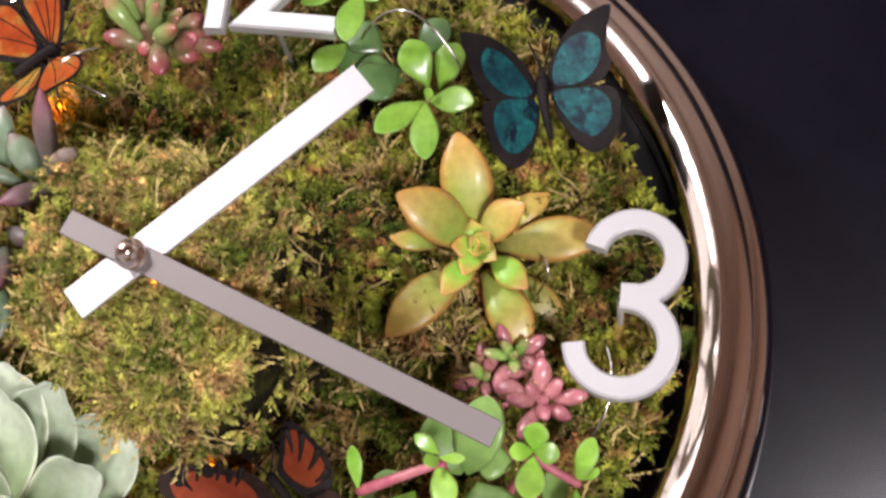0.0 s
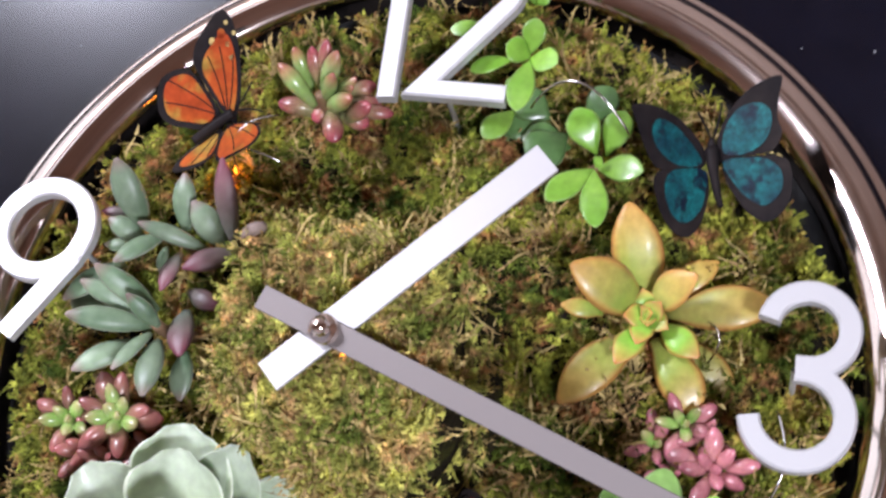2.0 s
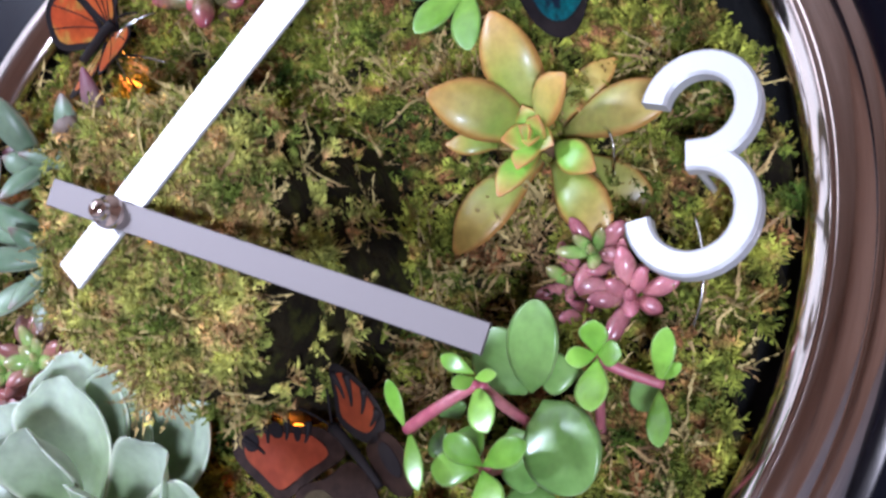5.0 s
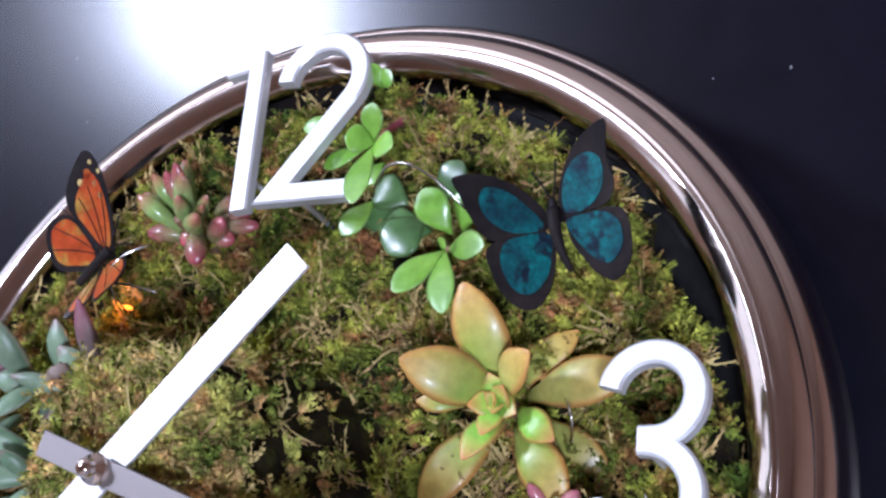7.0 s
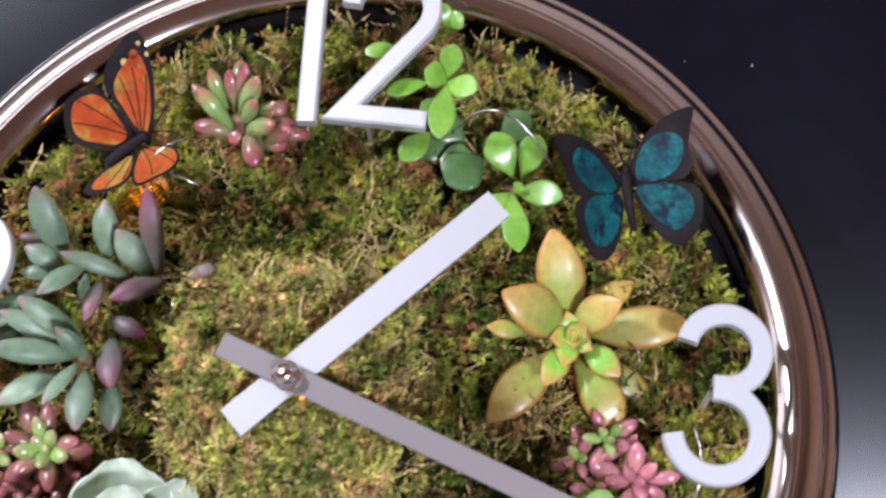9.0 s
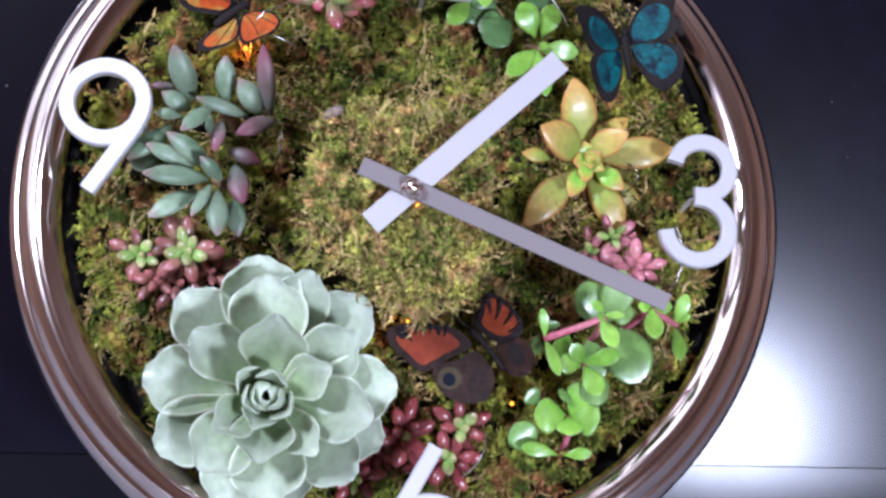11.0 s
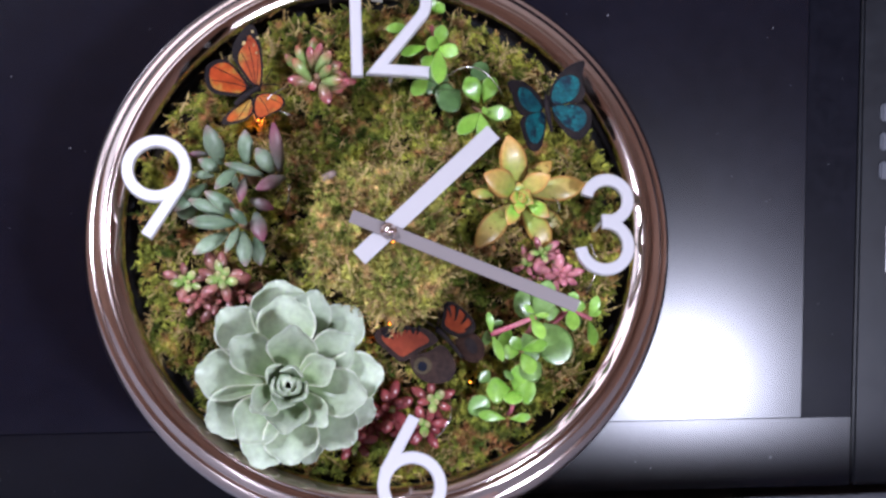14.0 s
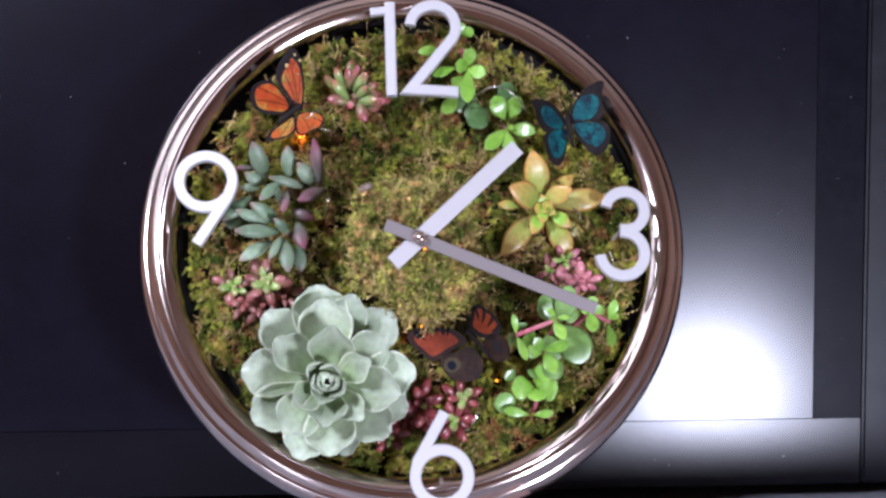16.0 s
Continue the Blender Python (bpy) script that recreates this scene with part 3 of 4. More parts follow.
moss = bed("moss_bed", lambda r: r < 0.35, MOSS, "green and brown sheet moss filling the clock", 3, 44000, 3)
verts, faces = [], []
rows, cols = 90, 200
for i in range(rows + 1):
    for k in range(cols):
        a = 2 * math.pi * k / cols
        r = max(0.0004, float(moss_reach(a)) * i / rows)
        x, z = r * math.cos(a), 0.001 + r * math.sin(a)
        verts.append((x, float(moss_height(np.array(x), np.array(z))[0]) + 0.0009, z))
for i in range(rows):
    faces += [(i * cols + k, i * cols + (k + 1) % cols, (i + 1) * cols + (k + 1) % cols, (i + 1) * cols + k) for k in range(cols)]
part("soil", (verts, faces), SOIL, moss, "dark soil under the moss")["kind"] = "stuff"
bed("moss_mound", lambda r: r >= 0.35, MOSS_BLOCK, "raised mound of dry yellow-green moss under the clock hands", 4, 15000, 24)
bed("dry_moss", lambda r: r > -1, MOSS_DRY, "loose tan moss strands scattered over the bed", 6, 5200, 4, 2.0, 0.25)
bed("dry_moss", lambda r: r > 0.6, MOSS_DRY, "loose tan moss strands on top of the mound", 7, 1600, 30, 1.7, 0.3)

# ---- plants: (base x, y, z, tip x, y, z, width) of each leaf in millimetres, in the clock's frame ----
AGAVE_GOLD = [
    (74, 18, 26, 67, 0, 53, 15), (72, 14, 24, 53, -9, 31.5, 15), (60, 16, 23, 48.5, 10.5, 24, 6), (77, 20, 28, 93, 18, 41, 9),
    (79, 18, 24, 110, 12.5, 28, 13.5), (75, 12, 25, 88, -5.5, 31, 11), (71, 18, 18, 50, 10, -5, 13.5), (73, 13, 19, 66.5, 1.5, 6, 8.5),
    (76, 16, 16, 90, 14, -5.5, 13), (82, 20, 18, 99.5, 22, 3, 10), (78, 13, 20, 89, 8, 10.5, 9), (74, 12, 21, 68, 2, 20, 8),
    (75, 11, 21, 78, 1, 24, 7), (74, 11, 20, 72, 1, 12, 7),
]
FINGERS = [
    (-38, 14, 86, -47, 2, 95, 6), (-43, 18, 90, -51, 10, 99, 5), (-41, 18, 93, -45, 6, 103, 5), (-36, 16, 92, -38, 3, 102, 5),
    (-35, 15, 93, -32, 0, 103, 5), (-34, 13, 90, -27, -3, 98, 6), (-31, 14, 88, -22, 4, 92, 4), (-32, 11, 87, -27, -4, 90, 5),
    (-31, 13, 87, -22, 2, 88, 4), (-37, 17, 84, -50, 12, 86, 6), (-32, 15, 84, -28, 9, 72, 7), (-31, 12, 84, -21, -2, 83, 6),
    (-26, 16, 82, -17, 6, 84, 6), (-34, 18, 86, -38, 14, 81, 6), (-30, 20, 88, -18, 22, 90, 6), (-30, 18, 84, -20, 17, 81, 6),
    (-30, 21, 92, -20, 20, 96, 5.5), (-36, 16, 95, -36, 10, 108, 5.5), (-28, 20, 86, -13, 20, 86, 5),
]
BLUE_LOWER = [
    (-78, 4, 8, -101, -8, 8, 8), (-82, 6, 3, -99, -2, -8, 8), (-76, 0, 5, -82, -10, -8, 5), (-74, 2, 3, -72, -8, -15, 9),
    (-67, 8, 1, -65, 4, -14, 8), (-67, 4, 13, -63, -6, -2, 9), (-77, 4, 13, -92, -12, 23, 8), (-84, 8, 13, -101, -2, 20, 7),
    (-93, 10, 29, -109, 4, 15, 8), (-72, -4, 7, -79, -14, 14, 6), (-99, 12, 14, -109, 8, 18, 11),
]
BLUE_UPPER = [
    (-85, 4, 40, -91, -12, 57, 11), (-72, 6, 40, -72, -2, 56, 9), (-54, 4, 35, -57, -10, 59, 8), (-58, 4, 35, -66, -6, 46, 10),
    (-63, 2, 33, -82, -8, 38, 6), (-52, 2, 32, -66, -6, 25, 8), (-77, 0, 36, -87, -10, 25, 7), (-92, 8, 45, -102, 6, 45, 4),
    (-86, 6, 36, -96, 0, 41, 8), (-89, 8, 34, -99, 6, 34, 5), (-73, 6, 32, -75, 0, 19, 6), (-70, 10, 21, -58, 8, 16, 7),
    (-78, 6, 34, -77, 2, 25, 4),
]
JADE_TWELVE = [
    (31.5, 13, 104.5, 33.5, 7, 114.5, 8), (31.5, 13, 103.5, 24.5, 7, 105.5, 9), (31.5, 13, 103.5, 41.5, 5, 98.5, 9), (31.5, 12, 102.5, 30.5, 2, 81.5, 9),
    (17.5, 19, 115.5, 3.5, 17, 114.5, 6), (25.5, 19, 105.5, 11.5, 17, 100.5, 6), (26.5, 23, 89.5, 17.5, 19, 78.5, 9), (32.5, 17, 111.5, 31.5, 11, 105.5, 3),
    (29.5, 23, 101.5, 23.5, 21, 94.5, 7), (30.5, 19, 124.5, 35.5, 15, 127.5, 7), (30.5, 19, 124.5, 27.5, 15, 131.5, 6),
]
JADE_ONE = [
    (54, 16, 68.5, 41, 8, 55.5, 9), (54, 16, 68.5, 57, 8, 47.5, 9), (55, 16, 68.5, 70, 7, 65.5, 9), (54, 20, 74.5, 47, 14, 87.5, 11),
    (57, 22, 74.5, 62, 18, 88.5, 10), (55, 12, 67.5, 57, 8, 69.5, 4), (45, 25, 78, 30, 21, 79, 14), (34, 26, 80, 24, 23, 87, 10),
    (26, 32, 92, 20, 28, 80, 8),
]
JADE_A = [
    (74, -33, -42, 68, -37, -38, 4), (74, -33, -43, 71, -38, -45, 4), (74, -33, -43, 81, -37, -43, 3), (73, -30, -44, 78, -36, -55, 7),
    (53, -26, -52, 51, -30, -41, 4), (53, -24, -52, 58, -30, -66, 5), (58, -8, -49, 57, -12, -45, 8), (53, -6, -50, 52, -10, -58, 5),
]
JADE_B = [
    (96, -16, -38, 97, -20, -31, 7), (96, -16, -38, 90, -20, -39, 5), (96, -16, -38, 103, -20, -39, 6), (96, -16, -39, 96, -22, -51, 8),
    (107, -8, -45, 111, -12, -33, 6), (107, -8, -46, 108, -14, -59, 6), (108, -8, -44, 113, -10, -41, 3), (99, 2, -40, 102, 0, -50, 8),
    (91, -12, -41, 81, -14, -41, 10),
]
JADE_C = [
    (69, -20, -61, 63, -26, -54, 7), (68, -20, -62, 58, -24, -61, 8), (69, -20, -61, 82, -25, -57, 7), (69, -20, -62, 74, -26, -73, 9),
    (65, -8, -72, 62, -12, -75, 7), (54, -6, -77, 49, -10, -72, 8),
]
JADE_BIG = [
    (82, -14, -47, 91, -17, -68, 19), (79, -14, -45, 84, -20, -25, 13), (77, -12, -45, 69, -16, -30, 14), (72, -10, -52, 77, -12, -67, 11),
    (81, -8, -68, 70, -10, -74, 13),
]
JADE_D = [
    (65, -4, -81, 52, -8, -82, 14), (67, -4, -82, 71, -10, -68, 11), (67, -4, -81, 78, -8, -82, 16), (66, -4, -82, 66, -9, -89, 11),
    (63, 0, -97, 48, -2, -94, 6), (65, 0, -97, 76, -2, -96, 5), (54, 6, -97, 46, 2, -85, 13), (65, -10, -50, 60, -14, -60, 9),
]
BLUE_RF = [(90.6, 71.7), (91.6, 79.2), (95.2, 86.2), (100.6, 91.2), (108.5, 93.5), (108.3, 87.6), (108.1, 81.7), (109.7, 77.0), (107.0, 72.3), (99.3, 71.5), (93.8, 70.5)]
BLUE_RH = [(93.4, 70.6), (99.3, 71.2), (106.3, 71.2), (111.6, 69.3), (113.2, 64.0), (112.5, 57.4), (109.6, 53.4), (105.8, 52.3), (101.1, 55.2), (97.1, 60.2), (93.9, 65.2)]
BLUE_LF = [(88.1, 72.1), (85.3, 76.4), (80.1, 80.8), (73.5, 82.9), (66.5, 81.4), (68.1, 76.1), (70.4, 70.3), (72.7, 66.0), (75.6, 64.3), (81.3, 66.0), (87.0, 67.8)]
BLUE_LH = [(87.5, 67.6), (81.3, 66.1), (75.6, 64.0), (73.6, 60.6), (74.8, 55.3), (76.8, 50.2), (80.5, 46.2), (84.5, 46.3), (87.5, 50.9), (89.1, 57.7), (89.3, 64.3)]
BLUE_PRF = [(93.8, 73.5), (93.7, 79.6), (96.8, 84.4), (101.5, 85.8), (105.3, 83.7), (105.9, 79.1), (103.9, 75.0), (99.3, 72.7)]
BLUE_PRH = [(93.8, 69.7), (99.4, 70.4), (105.5, 69.5), (109.4, 66.0), (109.5, 60.8), (105.7, 57.6), (101.1, 59.7), (97.1, 64.0)]
BLUE_PLF = [(86.2, 70.1), (83.2, 74.2), (78.7, 78.0), (74.4, 78.5), (73.1, 75.0), (74.7, 70.5), (79.1, 67.5), (84.1, 67.9)]
BLUE_PLH = [(87.8, 66.4), (82.7, 65.7), (78.5, 63.4), (77.5, 58.3), (79.6, 52.4), (83.2, 50.8), (86.7, 54.8), (88.0, 60.7)]
MON_UF = [(-64.8, 79.0), (-69.7, 83.3), (-74.5, 89.9), (-78.8, 96.6), (-78.1, 102.8), (-74.4, 108.7), (-70.6, 112.9), (-67.2, 112.2), (-64.7, 107.0), (-63.1, 98.3), (-62.9, 88.8), (-63.9, 82.3)]
MON_UH = [(-70.0, 80.9), (-74.3, 77.2), (-82.0, 77.9), (-88.8, 79.1), (-93.0, 82.5), (-94.1, 89.5), (-92.0, 94.1), (-85.4, 96.4), (-80.1, 94.7), (-74.9, 88.8)]
MON_LF = [(-67.2, 77.0), (-60.6, 78.4), (-54.6, 76.9), (-51.3, 72.8), (-53.1, 68.4), (-59.5, 65.4), (-65.2, 63.4), (-68.1, 67.6)]
MON_LH = [(-69.1, 77.1), (-75.6, 73.6), (-82.0, 68.9), (-85.5, 63.9), (-83.0, 61.6), (-75.4, 62.5), (-69.8, 65.2), (-67.6, 70.1)]
PEA_L = [(22.1, -49.5), (15.8, -47.9), (5.2, -46.8), (-1.9, -47.7), (-5.6, -50.2), (-5.3, -54.7), (0.6, -60.4), (7.3, -65.9), (12.7, -64.0), (18.6, -60.3), (27.1, -55.4)]
PEA_LH = [(21.4, -60.9), (13.3, -62.8), (12.6, -67.7), (16.1, -73.7), (23.1, -77.2), (32.3, -76.4), (35.9, -71.0), (34.9, -63.9), (28.6, -57.3)]
PEA_R = [(28.5, -48.5), (29.0, -42.0), (29.5, -36.5), (32.5, -35.0), (37.0, -37.5), (42.0, -42.0), (45.0, -47.0), (44.0, -51.5), (37.5, -54.0)]
PEA_RH = [(36.5, -54.0), (43.5, -51.5), (48.5, -55.0), (50.5, -61.0), (48.0, -66.0), (43.0, -66.5), (38.5, -63.0), (36.0, -58.0)]
ROSETTE_INNER = [(144, 13.3, -21, 12.2), (85, 29.2, -19, 24.7), (25, 25.1, -20, 17.1), (-11, 39.0, -15, 23.8), (-49, 27.7, -19, 14.7), (-95, 24.4, -18, 22.8), (-146, 22.5, -19, 16.9)]
ROSETTE_MIDDLE = [(93, 44.3, -9, 28.6), (142, 36.5, -12, 21.2), (35, 39.5, -13, 22.5), (-131, 37.2, -11, 24.7), (-89, 40.8, -9, 27.3), (-44, 44.8, -8, 23.9), (5, 48.0, -11, 25.0)]
ROSETTE_OUTER = [(97, 53.2, -3, 30.0), (73, 49.5, -7, 22.0), (46, 52.0, -9, 25.0), (133, 51.5, -4, 25.0), (173, 48.5, -3, 26.0), (-153, 47.5, -3, 25.0), (-112, 46.8, -1, 23.8), (-76, 43.2, 0, 19.8), (-23, 47.5, -6, 23.0)]


def plant(name, base, label, group=""):
    return thing(name, milli(*base), label, "succulent", group)


def leaves(owner, rows, kind, material, thick, bow=0.05, cup=0.2, point=0.0, pick=None, wide=1.0):
    for i, (bx, by, bz, tx, ty, tz, w) in enumerate(rows):
        m = pick(i) if pick else material
        part("leaf", leaf(milli(bx, by, bz), milli(tx, ty, tz), w * wide / 1000, w / 1000 * thick, kind, bow, cup, point), m, owner)


def stem(owner, a, b, c, r, material, name="stem"):
    return part(name, tube(bend(milli(*a), milli(*b), milli(*c)), r / 1000, taper=0.8), material, owner)


# the large pale rosette
rosette = plant("echeveria", (-50, 20, -75), "large pale blue-green echeveria rosette with pointed leaves")
part("core", lathe([(0.0003, -0.023), (0.007, -0.018), (0.010, -0.004), (0.009, 0.012), (0.007, 0.028)], (-0.0498, -0.0753), 20), ECHEVERIA, rosette)
rng = random.Random(11)
ROSETTE_BUD = [(a, r, y, w) for a, r, y, w in ((20, 2.4, -20, 6), (140, 2.8, -20.5, 7), (262, 3.4, -20, 8), (330, 5.5, -20, 9), (205, 6, -20, 9), (75, 9, -20, 12), (200, 9, -20, 11), (322, 11, -20, 12), (250, 13, -19, 13))]
for ring, start, base_y, cup, sink in ((ROSETTE_BUD, 2.0, -4, 0.6, 19), (ROSETTE_INNER, 3.5, 0, 0.70, 18), (ROSETTE_MIDDLE, 6.0, 7, 0.66, 13), (ROSETTE_OUTER, 8.0, 14, 0.56, 8)):
    for angle, reach, tip_y, w in ring:
        c, s = math.cos(radians(angle)), math.sin(radians(angle))
        droop = (9 if c > 0.5 else 0) * (19 - sink) / 11
        reach *= 1 - 0.002 * (19 - sink)
        b, t = milli(-49.8 + start * c, base_y - 18, -75.3 + start * s), milli(-49.8 + (reach - 1) * c, tip_y - sink + droop + rng.uniform(-1.2, 1.2), -75.3 + (reach - 1) * s)
        part("leaf", leaf(b, t, w * 1.05 / 1000, 0.0032, "spoon", -0.15, cup, 0.0019, (-0.25 * c, -1, -0.25 * s), 15, 16), ECHEVERIA, rosette)

# the golden star-shaped one
gold = plant("golden_sedum", (73, 20, 20), "golden-green star succulent with orange-tinged leaf edges")
leaves(gold, AGAVE_GOLD, "petal", GOLD_LEAF, 0.40, 0.07, 0.22, 0.0006, lambda i: GOLD_HEART if i in (7, 10, 11, 12, 13) else GOLD_LEAF, 1.02)
for i in range(7):
    a, r = radians(137.5 * i), 0.0015 + 0.0011 * i
    b, t = (0.0745, 0.010, 0.0210), (0.0745 + r * math.cos(a), 0.0005 + 0.0007 * i, 0.0210 + r * math.sin(a))
    part("leaf", leaf(b, t, 0.0046 + 0.0005 * i, 0.0018, "lance", 0.1, 0.3, 0.0003, (-math.cos(a), -0.4, -math.sin(a))), GOLD_HEART, gold)
stem(gold, (74, 32, 20), (74, 22, 21), (74.5, 10, 21), 2.6, STEM_BROWN)

# the red-tipped fingers
fingers = plant("finger_sedum", (-34, 20, 84), "green jelly-bean sedum with red-tipped finger leaves")
leaves(fingers, FINGERS, "club", FINGER_LEAF, 0.95, 0.06, 0.05, pick=lambda i: FINGER_ROSE if i in (3, 4, 9, 10, 12, 13, 14, 15, 16, 18) else FINGER_LEAF, wide=1.06)
stem(fingers, (-34, 34, 81), (-34, 14, 85), (-34, 6, 87), 2.2, STEM_BROWN)

# the blue-green cluster
blue = plant("pachyveria", (-75, 20, 20), "powdery blue-green succulent with plum-tipped leaves beside the nine")
leaves(blue, BLUE_LOWER, "oval", BLUE_LEAF, 0.55, 0.05, 0.16, 0.0005, lambda i: BLUSH_LEAF if i in (5,) else BLUE_LEAF, 0.98)
leaves(blue, BLUE_UPPER, "oval", BLUE_LEAF, 0.55, 0.05, 0.14, 0.0005, lambda i: BLUSH_LEAF if i in (2, 5, 7, 10, 11) else BLUE_LEAF, 0.92)
stem(blue, (-66, 24, 10), (-72, 10, 7), (-74, -2, 8), 2.4, STEM_BROWN)
stem(blue, (-68, 24, 30), (-72, 12, 36), (-75, 2, 36), 2.4, STEM_BROWN)

# jade cuttings
jade = plant("jade_cutting", (31, 20, 98), "bright green jade cutting with four round leaves beside the twelve", "jade cuttings")
leaves(jade, JADE_TWELVE, "round", JADE, 0.16, 0.06, 0.14)
stem(jade, (30, 38, 122), (30, 25, 113), (31, 13, 103), 1.2, STEM_PINK)
jade = plant("jade_cutting", (55, 20, 66), "green jade cutting with glossy old leaves under a wire arc", "jade cuttings")
leaves(jade, JADE_ONE, "round", JADE, 0.16, 0.06, 0.14, 0, lambda i: JADE_DEEP if i > 5 else JADE)
leaves(jade, [(44, 23, 82, 33, 19, 71, 15), (38, 24, 87, 27, 22, 94, 12), (50, 22, 85, 58, 18, 96, 11)], "round", JADE_DEEP, 0.16, 0.06, 0.14)
stem(jade, (50, 38, 76), (53, 26, 72), (55, 15, 68.5), 1.2, STEM_BROWN)
jade = plant("jade_cutting", (76, 20, -55), "leafy jade cutting with pink stems and one large round leaf", "jade cuttings")
for rows, old in ((JADE_A, (6, 7)), (JADE_B, (7, 8)), (JADE_C, (4, 5)), (JADE_BIG, (0, 1, 2, 3, 4)), (JADE_D, (6,))):
    leaves(jade, rows, "disc" if rows is JADE_BIG else "round", JADE, 0.15 if rows is not JADE_BIG else 0.10, 0.05, 0.12, 0, lambda i: JADE_OLD if i in old else JADE)
for a, b, c, r in (((53, -25, -52), (64, -30, -48), (74, -31, -44), 1.5), ((74, -31, -44), (75, -12, -50), (74, 22, -56), 1.5),
                   ((96, -15, -39), (101, -12, -42), (108, -8, -45), 1.4), ((96, -15, -39), (90, 0, -46), (82, 22, -54), 1.5),
                   ((69, -19, -62), (70, -4, -61), (73, 22, -60), 1.4), ((66, -3, -82), (66, 0, -92), (64, 22, -97), 1.3)):
    stem(jade, a, b, c, r, STEM_PINK)


# jelly-bean sedums
def beans(owner, heads, seed):
    """Heads of (x, y, z, radius, number, green share) millimetres: fat little leaves spiralling round each."""
    g = random.Random(seed)
    for x, y, z, radius, number, green in heads:
        for i in range(number):
            s = (i + 0.5) / number
            a = 2.39996 * i + g.uniform(-0.3, 0.3)
            r = radius * s ** 0.6
            base = milli(x + 0.2 * r * math.cos(a), y + 6, z + 0.2 * r * math.sin(a))
            tip = milli(x + r * math.cos(a) * 1.65, y - 4 + 6 * s * s + g.uniform(-1, 1), z + r * math.sin(a) * 1.65)
            w = (4.1 + 2.0 * s) * g.uniform(0.85, 1.15) * radius / 9 / 1000
            tone = BEAN_GREEN if s < green else (BEAN_RED, BEAN_PINK, BEAN_BROWN)[owner["tone"]]
            part("leaf", leaf(base, tip, w, w * 0.85, "club", 0.08, 0.0, nu=7, nv=8), tone, owner)


sedum = plant("bean_sedum", (-90, 20, -24), "pink and green jelly-bean sedum beside the pale rosette", "bean sedums")
sedum["tone"] = 2
beans(sedum, ((-85, 3, -21, 10, 15, 0.5), (-104, 9, -22, 8, 10, 0.6), (-88, 9, -33, 9, 9, 0.0), (-97, 10, -31, 8, 10, 0.0), (-76, 10, -28, 8, 9, 0.0)), 2)
sedum = plant("bean_sedum", (12, 20, -96), "dark red jelly-bean sedum beside the six", "bean sedums")
sedum["tone"] = 0
beans(sedum, ((-16, 2, -108, 8, 10, 0.35), (2, 2, -91, 10, 12, 0.1), (-8, 6, -98, 9, 12, 0.0), (20, 0, -99, 9, 11, 0.3), (25, 2, -87, 9, 11, 0.4), (10, 6, -103, 8, 10, 0)), 3)
sedum = plant("bean_sedum", (90, 20, -16), "pink jelly-bean sedum under the minute hand tip", "bean sedums")
sedum["tone"] = 1
beans(sedum, ((86, 10, -9, 7, 9, 0.6), (78, 14, -15, 7, 7, 0.3), (95, 9, -21, 9, 10, 0), (92, 12, -13, 6, 7, 0.1), (84, 14, -23, 6, 6, 0)), 4)


# ---- butterflies ----
def wing_plate(outline, shift, depth_of, thick=0.0005, inset=0.0, grow=1.0):
    """A thin plate with a smoothed outline of (x, z) millimetres; depth_of gives its y."""
    pts = [Vector((x / 1000, z / 1000)) for x, z in outline]
    n = len(pts)
    smooth = []
    for i in range(n):
        p0, p1, p2, p3 = (pts[(i + k) % n] for k in (-1, 0, 1, 2))
        for t in (0, 0.25, 0.5, 0.75):
            smooth.append(0.5 * (2 * p1 + (p2 - p0) * t + (2 * p0 - 5 * p1 + 4 * p2 - p3) * t * t + (3 * p1 - p0 - 3 * p2 + p3) * t ** 3))
    c = sum(smooth, Vector((0, 0))) / len(smooth)
    smooth = [c + (p - c) * grow + Vector(shift) / 1000 for p in smooth]
    c = sum(smooth, Vector((0, 0))) / len(smooth)
    rings = [1.0, 0.55, 0.02]
    verts, faces, m = [], [], len(smooth)
    for face in (0, 1):
        for r in rings:
            for p in smooth:
                q = c + (p - c) * r
                verts.append((q.x, depth_of(q.x, q.y) - inset + face * thick, q.y))
    for face in (0, 1):
        for r in range(2):
            o = (face * 3 + r) * m
            faces += [(o + k, o + (k + 1) % m, o + m + (k + 1) % m, o + m + k) for k in range(m)]
        o = (face * 3 + 2) * m
        faces.append(tuple(range(o, o + m)))
    faces += [(k, (k + 1) % m, 3 * m + (k + 1) % m, 3 * m + k) for k in range(m)]
    return verts, faces, None, True


def spot(x, z, rx, rz, turn=0):
    c, s = math.cos(radians(turn)), math.sin(radians(turn))
    return [(x + rx * math.cos(a) * c - rz * math.sin(a) * s, z + rx * math.cos(a) * s + rz * math.sin(a) * c) for a in (2 * math.pi * k / 9 for k in range(9))]


def plane(p, q, r):
    """The y of the plane through three points, in millimetres."""
    p, q, r = Vector(p) / 1000, Vector(q) / 1000, Vector(r) / 1000
    n = (q - p).cross(r - p)
    return lambda x, z: p.y - (n.x * (x - p.x) + n.z * (z - p.z)) / n.y


def feelers(owner, rows):
    for a, b, c in rows:
        part("feeler", tube(bend(milli(*a), milli(*b), milli(*c), 8), 0.0003, 6), FILM_BLACK, owner)


